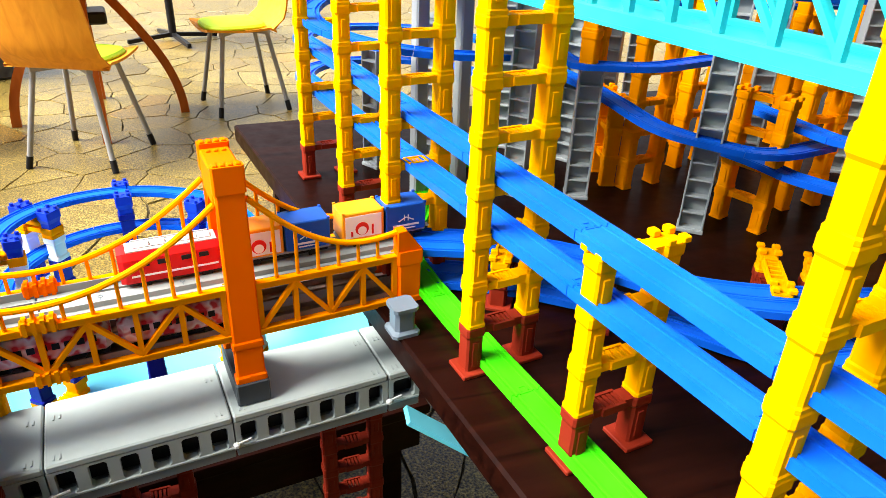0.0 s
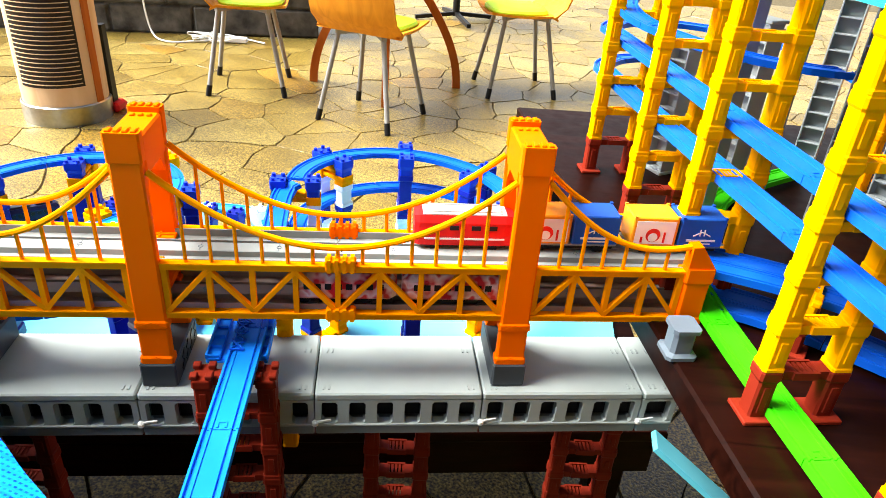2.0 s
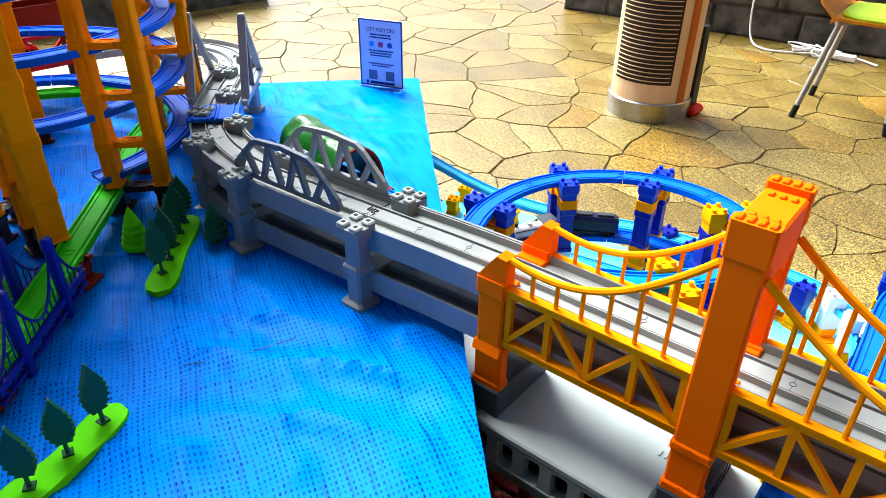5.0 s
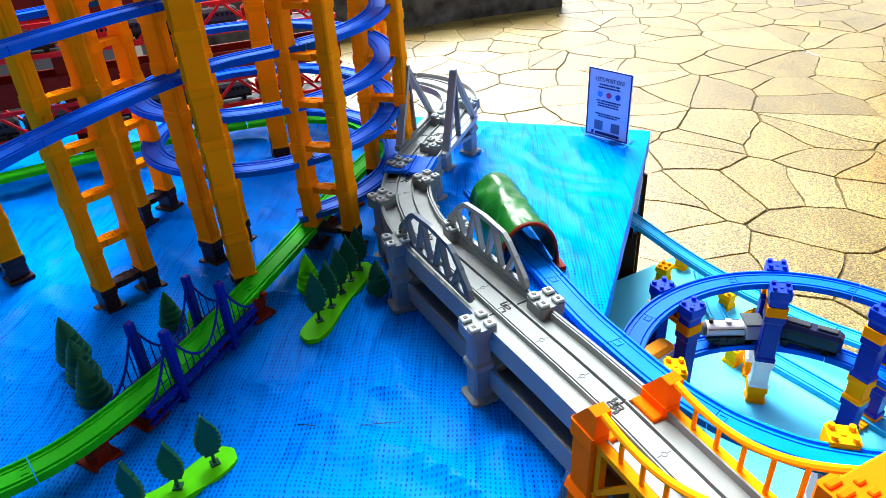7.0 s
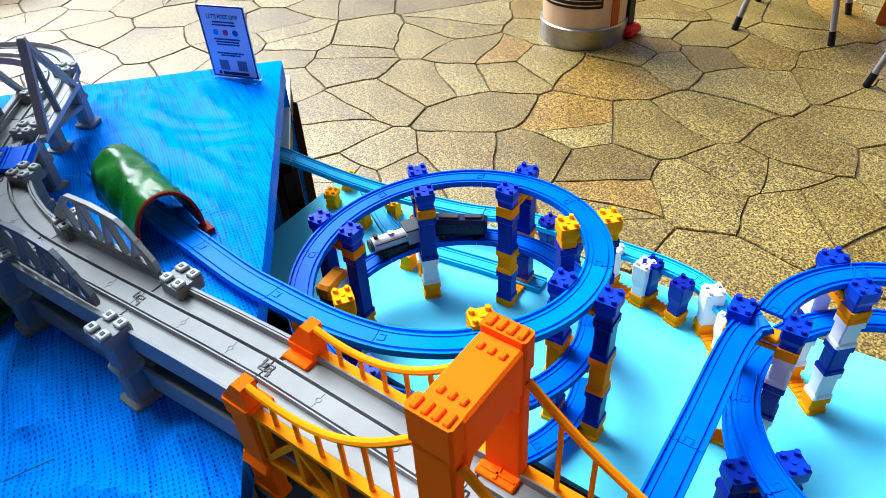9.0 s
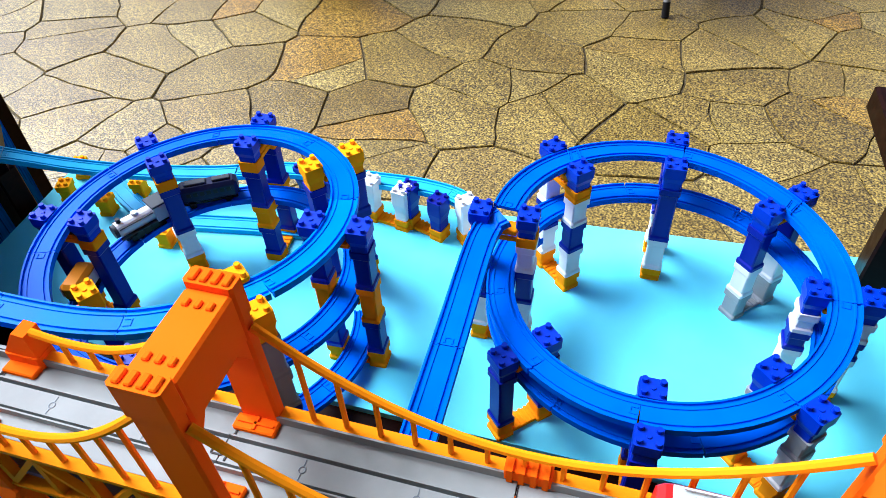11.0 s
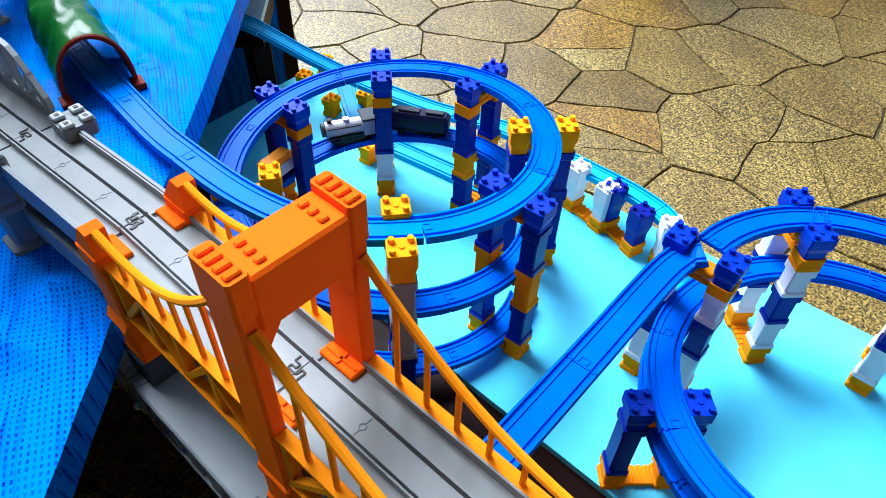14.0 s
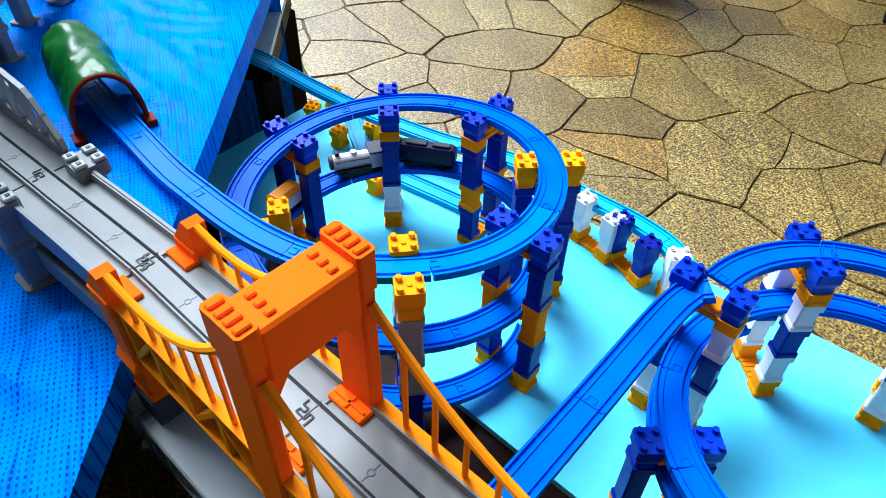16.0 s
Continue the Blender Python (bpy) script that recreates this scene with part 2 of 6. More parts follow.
# light-blue painted board
BOARD, _nt, _b = base_material("pale_blue_board_paint", 0.35)
_b.inputs["Specular IOR Level"].default_value = 0.06
_n = tone(_nt, scale=5, detail=6)
_nt.links.new(ramp(_nt, _n.outputs[0], [(0.3, (0.12, 0.69, 0.92)), (0.7, (0.17, 0.77, 0.97))]).outputs[0], _b.inputs["Base Color"])
_n2 = tone(_nt, scale=120, detail=3)
bump(_nt, _b, _n2.outputs[0], 0.08, 0.001)


# woven tarpaulin: flat tapes crossing one another, some slack and shiny
def tarp_material():
    mat, nt, b = base_material("blue_tarpaulin", 0.3)
    b.inputs["Specular IOR Level"].default_value = 0.02
    tc = nt.nodes.new("ShaderNodeTexCoord")
    mp = nt.nodes.new("ShaderNodeMapping")
    mp.inputs["Rotation"].default_value = (0, 0, radians(20))
    nt.links.new(tc.outputs["Object"], mp.inputs["Vector"])
    bend = nt.nodes.new("ShaderNodeTexNoise")
    bend.inputs["Scale"].default_value, bend.inputs["Detail"].default_value = 5.0, 0.5
    nt.links.new(mp.outputs[0], bend.inputs["Vector"])
    shift = nt.nodes.new("ShaderNodeMix")
    shift.data_type, shift.blend_type = "RGBA", "LINEAR_LIGHT"
    shift.inputs["Factor"].default_value = 0.012
    nt.links.new(mp.outputs[0], shift.inputs["A"])
    nt.links.new(bend.outputs["Color"], shift.inputs["B"])
    weave = nt.nodes.new("ShaderNodeTexBrick")
    weave.offset, weave.squash = 0.0, 1.0
    weave.inputs["Scale"].default_value = 1.0
    weave.inputs["Brick Width"].default_value, weave.inputs["Row Height"].default_value = 0.0068, 0.0052
    weave.inputs["Mortar Size"].default_value, weave.inputs["Mortar Smooth"].default_value = 0.0019, 0.25
    weave.inputs["Color1"].default_value, weave.inputs["Color2"].default_value, weave.inputs["Mortar"].default_value = (.62, .62, .62, 1), (.05, .05, .05, 1), (.95, .95, .95, 1)
    nt.links.new(shift.outputs["Result"], weave.inputs["Vector"])
    # broad tone paints fold shading; streaks are tape grain with painted sheen
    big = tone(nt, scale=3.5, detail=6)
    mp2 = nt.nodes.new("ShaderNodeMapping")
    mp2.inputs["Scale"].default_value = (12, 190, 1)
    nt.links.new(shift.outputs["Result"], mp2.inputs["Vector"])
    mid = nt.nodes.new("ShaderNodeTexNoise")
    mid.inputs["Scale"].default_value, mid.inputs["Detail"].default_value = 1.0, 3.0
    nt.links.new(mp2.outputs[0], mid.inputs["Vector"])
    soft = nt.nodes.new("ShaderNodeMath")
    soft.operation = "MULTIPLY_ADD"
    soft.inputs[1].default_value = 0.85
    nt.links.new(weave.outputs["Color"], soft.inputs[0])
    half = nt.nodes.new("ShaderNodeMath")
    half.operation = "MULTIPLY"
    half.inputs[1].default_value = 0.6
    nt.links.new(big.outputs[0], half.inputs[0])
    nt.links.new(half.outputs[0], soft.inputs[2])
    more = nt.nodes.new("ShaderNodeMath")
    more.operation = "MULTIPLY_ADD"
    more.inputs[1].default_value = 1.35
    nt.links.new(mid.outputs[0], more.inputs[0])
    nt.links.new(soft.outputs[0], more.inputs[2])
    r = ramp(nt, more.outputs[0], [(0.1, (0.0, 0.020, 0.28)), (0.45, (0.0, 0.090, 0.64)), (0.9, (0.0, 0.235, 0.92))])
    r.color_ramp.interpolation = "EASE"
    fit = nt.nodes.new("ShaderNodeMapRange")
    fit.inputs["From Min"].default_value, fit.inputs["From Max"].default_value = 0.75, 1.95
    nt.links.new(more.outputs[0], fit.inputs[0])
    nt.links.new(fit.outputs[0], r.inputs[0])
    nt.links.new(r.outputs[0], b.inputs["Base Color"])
    rr = nt.nodes.new("ShaderNodeMapRange")
    rr.inputs["To Min"].default_value, rr.inputs["To Max"].default_value = 0.2, 0.5
    nt.links.new(mid.outputs[0], rr.inputs[0])
    nt.links.new(rr.outputs[0], b.inputs["Roughness"])
    bump(nt, b, weave.outputs["Color"], 0.5, 0.0007)
    return mat


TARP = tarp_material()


# flagstones: each stone differs by Object Info's random number
def stone_material(name, stuff=False):
    mat, nt, b = base_material(name, 0.5)
    b.inputs["Specular IOR Level"].default_value = 0.7
    if stuff:
        gi = nt.nodes.new("ShaderNodeNewGeometry")
        rnd = gi.outputs["Random Per Island"]
    else:
        rnd = nt.nodes.new("ShaderNodeObjectInfo").outputs["Random"]
    r = ramp(nt, rnd, [(0.0, (0.140, 0.100, 0.021)), (0.25, (0.235, 0.182, 0.050)), (0.5, (0.180, 0.134, 0.028)), (0.75, (0.25, 0.204, 0.070)), (0.9, (0.20, 0.142, 0.030)), (0.97, (0.25, 0.158, 0.026)), (1.0, (0.25, 0.158, 0.026))])
    n1 = tone(nt, scale=4.5, detail=7)
    n2 = tone(nt, scale=165, detail=6)
    mix = nt.nodes.new("ShaderNodeMix")
    mix.data_type, mix.blend_type = "RGBA", "MULTIPLY"
    mix.inputs["Factor"].default_value = 1.0
    nt.links.new(r.outputs[0], mix.inputs["A"])
    nt.links.new(ramp(nt, n1.outputs[0], [(0.3, (0.72, 0.66, 0.58)), (0.7, (1.15, 1.12, 1.08))]).outputs[0], mix.inputs["B"])
    mix2 = nt.nodes.new("ShaderNodeMix")
    mix2.data_type, mix2.blend_type = "RGBA", "MULTIPLY"
    mix2.inputs["Factor"].default_value = 1.0
    nt.links.new(mix.outputs["Result"], mix2.inputs["A"])
    nt.links.new(ramp(nt, n2.outputs[0], [(0.36, (0.10, 0.09, 0.06)), (0.46, (0.66, 0.64, 0.56)), (0.54, (1.15, 1.13, 1.06)), (0.64, (1.95, 1.9, 1.7))]).outputs[0], mix2.inputs["B"])
    n3 = tone(nt, scale=62, detail=7)
    mix3 = nt.nodes.new("ShaderNodeMix")
    mix3.data_type, mix3.blend_type = "RGBA", "MULTIPLY"
    mix3.inputs["Factor"].default_value = 1.0
    nt.links.new(mix2.outputs["Result"], mix3.inputs["A"])
    nt.links.new(ramp(nt, n3.outputs[0], [(0.34, (0.45, 0.41, 0.33)), (0.47, (0.98, 0.97, 0.93)), (0.66, (1.4, 1.36, 1.25))]).outputs[0], mix3.inputs["B"])
    nt.links.new(mix3.outputs["Result"], b.inputs["Base Color"])
    rr = nt.nodes.new("ShaderNodeMapRange")
    rr.inputs["To Min"].default_value, rr.inputs["To Max"].default_value = 0.24, 0.44
    nt.links.new(n1.outputs[0], rr.inputs[0])
    nt.links.new(rr.outputs[0], b.inputs["Roughness"])
    bump(nt, b, n2.outputs[0], 0.6, 0.003)
    return mat


STONE = stone_material("flagstone")
STONEFAR = stone_material("flagstone_far", True)
GROUT, _nt, _b = base_material("dark_floor_joint", 0.8)
_n = tone(_nt, scale=60, detail=4)
_nt.links.new(ramp(_nt, _n.outputs[0], [(0.3, (0.035, 0.027, 0.014)), (0.7, (0.12, 0.095, 0.05))]).outputs[0], _b.inputs["Base Color"])
WALLSTONE, _nt, _b = base_material("rough_grey_wall_stone", 0.8)
_n = tone(_nt, scale=9, detail=8)
_nt.links.new(ramp(_nt, _n.outputs[0], [(0.3, (0.02, 0.019, 0.016)), (0.7, (0.12, 0.112, 0.098))]).outputs[0], _b.inputs["Base Color"])
bump(_nt, _b, _n.outputs[0], 0.8, 0.02)


# ---- floor ----
def clip_poly(poly, p, n):
    """Keeps the side of an outline that lies against n from p."""
    out = []
    for i, a in enumerate(poly):
        b = poly[(i + 1) % len(poly)]
        da, db = (a[0] - p[0]) * n[0] + (a[1] - p[1]) * n[1], (b[0] - p[0]) * n[0] + (b[1] - p[1]) * n[1]
        if da <= 0:
            out.append(a)
        if da * db < 0:
            k = da / (da - db)
            out.append((a[0] + (b[0] - a[0]) * k, a[1] + (b[1] - a[1]) * k))
    return out


def flagstones():
    rng = random.Random(11)
    step = 0.24
    seeds = {}
    for i in range(-38, 28):
        for j in range(-10, 37):
            seeds[i, j] = ((i + 0.5 * (j % 2) + rng.uniform(-.5, .5)) * step, (j * 0.9 + rng.uniform(-.5, .5)) * step)
    for key in list(seeds):
        if rng.random() < .22:
            del seeds[key]
    cells = []
    for (i, j), s in seeds.items():
        poly = [(s[0] - .8, s[1] - .8), (s[0] + .8, s[1] - .8), (s[0] + .8, s[1] + .8), (s[0] - .8, s[1] + .8)]
        for di in range(-3, 4):
            for dj in range(-3, 4):
                o = seeds.get((i + di, j + dj))
                if o is None or o == s:
                    continue
                d = math.hypot(o[0] - s[0], o[1] - s[1])
                n = ((o[0] - s[0]) / d, (o[1] - s[1]) / d)
                gap = 0.0002 + 0.0026 * ((i * 7 + j * 13 + di + dj) % 3) / 2
                poly = clip_poly(poly, ((s[0] + o[0]) / 2 - n[0] * gap, (s[1] + o[1]) / 2 - n[1] * gap), n)
        if len(poly) > 2:
            cells.append((s, poly))
    return cells


def stone_geo(g, poly, s, rng, base=(0, 0)):
    """A slab with a wavering, worn edge."""
    pts = []
    for i, a in enumerate(poly):
        b = poly[(i + 1) % len(poly)]
        ln = math.hypot(b[0] - a[0], b[1] - a[1])
        m = max(1, int(ln / 0.05))
        for k in range(m):
            f = k / m
            w = 0.0 if k == 0 else rng.uniform(-.0035, .0005)
            nx, ny = (b[1] - a[1]) / max(ln, 1e-6), -(b[0] - a[0]) / max(ln, 1e-6)
            x, y = a[0] + (b[0] - a[0]) * f + nx * w, a[1] + (b[1] - a[1]) * f + ny * w
            if k == 0:
                x, y = x + (s[0] - x) * 0.012, y + (s[1] - y) * 0.012
            bend = noise.noise_vector(Vector(((x + base[0]) * 3.2, (y + base[1]) * 3.2, 5.0))) * .045 + noise.noise_vector(Vector(((x + base[0]) * 11, (y + base[1]) * 11, 2.0))) * .009
            pts.append((x + bend.x, y + bend.y))
    n, top = len(pts), rng.uniform(-.0015, .0015)
    inner = [(x + (s[0] - x) * 0.009, y + (s[1] - y) * 0.009) for x, y in pts]
    vs = [(x, y, -0.03) for x, y in pts] + [(x, y, top - 0.003) for x, y in pts] + [(x, y, top) for x, y in inner]
    fs = [(r * n + i, r * n + (i + 1) % n, r * n + n + (i + 1) % n, r * n + n + i) for r in (0, 1) for i in range(n)] + [tuple(range(2 * n, 3 * n))]
    g.add(vs, fs)


floor = solid("floor", Geo().box(-60, -40, -0.06, 60, 60, -0.007), GROUT, "dark joints and bed of the flagstone floor", "floor", "structure")

# ---- walls round the terrace ----
rng_w = random.Random(5)


def rough_wall(name, p, q, height, thick, label):
    """A stone wall of courses of uneven blocks between two floor points."""
    p, q = Vector((*p, 0)), Vector((*q, 0))
    ln = (q - p).length
    root = thing(name, Matrix.Translation(p) @ Matrix.Rotation(math.atan2(q.y - p.y, q.x - p.x), 4, "Z"), label, "wall", kind="structure")
    part("core", Geo().box(0, 0.02, -0.03, ln, thick, height), WALLSTONE, root)
    z = 0.0
    while z < height - 0.05:
        h = min(rng_w.uniform(0.14, 0.22), height - z)
        x = -rng_w.uniform(0, .2)
        while x < ln:
            w = rng_w.uniform(.25, .55)
            x0, x1 = max(0, x + .006), min(ln, x + w - .006)
            if x1 - x0 > .05:
                part("block", Geo().box(x0, rng_w.uniform(-.012, .01), z + .006, x1, .05, z + h - .006, .012), WALLSTONE, root)
            x += w
        z += h
    return root


rough_wall("wall_back", (-3.386, 4.709), (-1.012, 5.24), 0.75, 0.4, "low rough grey stone wall behind the chairs")
rough_wall("wall_left", (-5.42, 3.2), (-5.30, -3.0), 0.42, 0.4, "low rough stone kerb wall at the far end")

# roof and plain walls added, mostly out of view, to cut skylight and bounce
CEIL, _nt, _b = base_material("dim_grey_wall_paint", 0.8)
_n = tone(_nt, scale=2, detail=5)
_nt.links.new(ramp(_nt, _n.outputs[0], [(0.3, (0.17, 0.16, 0.14)), (0.7, (0.22, 0.21, 0.19))]).outputs[0], _b.inputs["Base Color"])
solid("wall_right", Geo().box(8.7, -2.2, -.03, 9, 3.6, 3.3), CEIL, "unseen plain dim grey end wall added to hold back light", "wall", "structure")
solid("wall_near", Geo().box(-.9, -2.5, -.03, 9, -2.2, 3.3), CEIL, "unseen plain dim grey wall added behind the tables to hold back light", "wall", "structure")
solid("ceiling", Geo().box(-.9, -2.5, 3.3, 9, 3.6, 3.5), CEIL, "unseen plain dim grey roof added over the tables to block sky light", "ceiling", "structure")
solid("wall_side", Geo().box(-3.5, -4.0, -.03, -3.2, .35, 3.3), CEIL, "plain dim grey wall added behind the covered table to shade it", "wall", "structure")

# ---- tables and boards ----
BROWN_Z, TARP_Z, BOARD_Z = 0.662, 0.627, 0.36


def slab_table(name, outline, z, thick, mat, legs, label, leg_mat, edge_mat=None):
    root = thing(name, pose(0, 0, 0), label, "table")
    n = len(outline)
    cx, cy = sum(p[0] for p in outline) / n, sum(p[1] for p in outline) / n
    g = Geo()
    ins = [(x + (cx - x) * .004, y + (cy - y) * .004) for x, y in outline]
    vs = [(x, y, z - thick) for x, y in ins] + [(x, y, z - thick + .004) for x, y in outline] + [(x, y, z - .004) for x, y in outline] + [(x, y, z) for x, y in ins]
    fs = [tuple(range(n - 1, -1, -1)), tuple(range(3 * n, 4 * n))] + [(r * n + i, r * n + (i + 1) % n, r * n + n + (i + 1) % n, r * n + n + i) for r in range(3) for i in range(n)]
    g.add(vs, fs)
    part("tabletop", g, mat, root)
    for x, y in legs:
        part("leg", Geo().box(x - .03, y - .03, 0, x + .03, y + .03, z - thick, .004), leg_mat, root)
    return root


slab_table("brown_table", [(0.475, 0.28), (2.15, 0.28), (2.15, 2.07), (0.2, 1.94)], BROWN_Z, 0.042, TABLEWOOD,
           [(0.56, 0.42), (2.07, 0.36), (2.07, 1.98), (0.30, 1.84)], "dark red-brown wooden table under the tall track tower", TABLEWOOD)
low_table = slab_table("low_table", [(-1.06, 1.02), (0.47, 1.228), (0.45, 1.93), (-1.20, 1.595)], BOARD_Z - 0.012, 0.022, TABLEWOOD,
                       [(-1.00, 1.09), (0.40, 1.30), (0.36, 1.84), (-1.12, 1.54)], "low dark wooden table under the pale blue board", TABLEWOOD)
part("apron", Geo().bar((-1.03, 1.035, BOARD_Z - .069), (0.45, 1.238, BOARD_Z - .069), .022, .070, (0, 0, 1)), TABLEWOOD, low_table)
part("apron", Geo().bar((-1.16, 1.585, BOARD_Z - .069), (0.43, 1.912, BOARD_Z - .069), .022, .070, (0, 0, 1)), TABLEWOOD, low_table)
solid("blue_board", Geo().prism([(-1.13, 1.21), (0.41, 1.42), (0.45, 1.944), (-1.215, 1.605)], BOARD_Z - .012, BOARD_Z),
      BOARD, "pale blue painted board lying on the low table", "board")

# tarpaulin-covered table
E1, E2 = Vector((0.795, -0.607, 0)), Vector((-0.567, -0.824, 0))
TC = Vector((-1.333, 1.573, 0))
tarp_root = thing("covered_table", pose(0, 0, 0), "table wrapped in a creased blue tarpaulin", "table")
corners = [TC + E1 * .02 + E2 * .02, TC + E1 * 1.93 + E2 * .02, TC + E1 * 1.93 + E2 * 1.6, TC + E1 * .02 + E2 * 1.6]
part("tabletop", Geo().prism([(c.x, c.y) for c in reversed(corners)], TARP_Z - .035, TARP_Z - .006), TABLEWOOD, tarp_root)
for a, b in ((.1, .55), (1.85, .1), (1.85, 1.5), (.1, 1.5)):
    c = TC + E1 * a + E2 * b
    part("leg", Geo().box(c.x - .03, c.y - .03, 0, c.x + .03, c.y + .03, TARP_Z - .035, .004), TABLEWOOD, tarp_root)


def tarp_geo():
    """The cloth: a fine sheet with creases and small folds, hanging over the edges."""
    g, na, nb = Geo(), 196, 176
    la, lb, hang = 1.95, 1.62, 0.05
    vs = []
    for i in range(na + 1):
        for j in range(nb + 1):
            a, b = -hang + (la + 2 * hang) * i / na, -hang + (lb + 2 * hang) * j / nb
            ca, cb = min(max(a, 0), la), min(max(b, 0), lb)
            drop = max(abs(a - ca), abs(b - cb))
            # sides out of view hang far lower, added to keep the space beneath dark
            if b < 0 and drop > 0:
                drop *= .9
            elif drop > 0:
                drop *= 12
            p = TC + E1 * ca + E2 * cb
            q = Vector((p.x * 2.2, p.y * 2.2, 0))
            w = noise.noise(Vector((q.x * 5 + q.y * 2, q.y * 1.4 - q.x, 1))) * .005 + noise.noise(Vector((q.x * 3, q.y * 9, 4))) * .002
            w += abs(noise.noise(Vector((q.x * 1.7 + q.y * 3.1, q.x * 2.2 - q.y, 7)))) * .004
            rid = 1 - abs(noise.noise(Vector((p.x * 4 + p.y * 1.5, p.y * 13 - p.x * 5, 2))) * 2.2)
            w += max(0, rid) ** 5 * .0075 + max(0, 1 - abs(noise.noise(Vector((p.x * 9 - p.y * 7, p.y * 4 + p.x * 3, 12))) * 2.4)) ** 6 * .0045
            # longer folds fanning over the open part of the cloth
            mid = math.exp(-((p.x + .60) ** 2 + (p.y - .74) ** 2) / .045)
            fold = 1 - abs(noise.noise(Vector((ca * 9 + cb * 4, cb * 2.2 - ca * .6, 21)))) * 3
            w += mid * max(0, fold) ** 2 * .009
            w *= min(1, max(0, min(ca, la - ca, cb, lb - cb)) / .07)
            n = noise.noise(Vector((p.x * 16, p.y * 16, drop * 8))) * .006
            out = (E1 * (a - ca) + E2 * (b - cb))
            out = out.normalized() * (0.003 + n * .25 + drop * .01) if drop > 0 else Vector((0, 0, 0))
            vs.append((p.x + out.x, p.y + out.y, TARP_Z + max(w, -.003) * (1 if drop == 0 else .4) - drop))
    m = nb + 1
    sheet, skirt = [], []
    for i in range(na):
        for j in range(nb):
            q = (i * m + j, i * m + j + 1, (i + 1) * m + j + 1, (i + 1) * m + j)
            (skirt if max(vs[k][2] for k in q) < TARP_Z - .004 or min(vs[k][2] for k in q) < TARP_Z - .02 else sheet).append(q)
    out = []
    for faces in (sheet, skirt):
        used = sorted({k for q in faces for k in q})
        at = {k: n for n, k in enumerate(used)}
        out.append(Geo().add([vs[k] for k in used], [tuple(at[k] for k in q) for q in faces]))
    return out


tarpaulin = thing("tarpaulin", pose(0, 0, 0), "creased woven blue tarpaulin spread over a table", "tarpaulin")
tarp_sheet, tarp_skirt = tarp_geo()
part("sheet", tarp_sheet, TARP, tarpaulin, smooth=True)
part("hanging_edge", tarp_skirt, TARP, tarpaulin, "edge of the tarpaulin over the table side, lengthened where unseen to block light", smooth=True)
solid("loose_thread", Geo().tube([(-.708, .707, TARP_Z + .009), (-.686, .754, TARP_Z + .008), (-.678, .789, TARP_Z + .008), (-.668, .824, TARP_Z + .009)], .0005, 5), DARK, "thin dark thread lying on the tarpaulin", "thread")
# low stand with a white-painted top behind the tarpaulin table
STAND_Z = 0.513
FR, NR = Vector((-1.477, 1.675, 0)), Vector((-1.188, 1.465, 0))
IN = Vector((-.189, -.258, 0))
stand_table = thing("low_stand", pose(0, 0, 0), "low dark wooden stand with a pale blue-white painted top", "table")
outline = [FR, FR + IN, NR + IN, NR]
part("top", Geo().prism([(p.x, p.y) for p in outline], STAND_Z - .014, STAND_Z), plastic("pale_sheet_paint", (0.55, 0.78, 0.86), 0.3, 0.06), stand_table, "pale blue-white painted top")
mid_p = sum(outline, Vector()) / 4
part("frame", Geo().prism([(p.x + (mid_p.x - p.x) * .02, p.y + (mid_p.y - p.y) * .02) for p in outline], STAND_Z - .062, STAND_Z - .014), TABLEWOOD, stand_table)
for p in outline:
    q = p + (mid_p - p) * .14
    part("leg", Geo().box(q.x - .022, q.y - .022, 0, q.x + .022, q.y + .022, STAND_Z - .062, .003), TABLEWOOD, stand_table)


# ---- toy rails ----
HALF = 0.019
RAILPROF = [(-HALF, 0), (-HALF, .010), (-.0165, .010), (-.0160, .0068), (-.0118, .0068), (-.0114, .0092), (-.0092, .0092), (-.0088, .0078),
            (.0088, .0078), (.0092, .0092), (.0114, .0092), (.0118, .0068), (.0160, .0068), (.0165, .010), (HALF, .010), (HALF, 0), (.015, 0), (.0145, .003), (-.0145, .003), (-.015, 0)]
RAILPROF = RAILPROF[::-1]


def smooth_path(pts, per=10):
    """A rounded line through points."""
    pts = [Vector(p) for p in pts]
    out = []
    for i in range(len(pts) - 1):
        a, b, c, d = pts[max(i - 1, 0)], pts[i], pts[i + 1], pts[min(i + 2, len(pts) - 1)]
        for k in range(per):
            t = k / per
            out.append(0.5 * (2 * b + (c - a) * t + (2 * a - 5 * b + 4 * c - d) * t * t + (3 * b - a - 3 * c + d) * t ** 3))
    return out + [pts[-1]]


def cut(pts, length):
    """Divides a line of points into pieces about as long as one rail."""
    pts = [Vector(p) for p in pts]
    total = sum((b - a).length for a, b in zip(pts, pts[1:]))
    n = max(1, round(total / length))
    each, runs, run, walked = total / n, [], [pts[0]], 0.0
    for a, b in zip(pts, pts[1:]):
        d = (b - a).length
        while walked + d >= each - 1e-9 and len(runs) < n - 1:
            k = (each - walked) / d
            p = a + (b - a) * k
            run.append(p)
            runs.append(run)
            run, a = [p], p
            d, walked = (b - p).length, 0.0
        if d > 1e-6:
            run.append(b)
            walked += d
    runs.append(run)
    return [r for r in runs if len(r) > 1]


def rail_geo(pts):
    pts = [Vector(p) for p in pts]
    a, b = (pts[1] - pts[0]).normalized() * .0006, (pts[-1] - pts[-2]).normalized() * .0006
    pts = [pts[0] + a, *pts[1:-1], pts[-1] - b]
    return Geo().sweep(RAILPROF, pts)


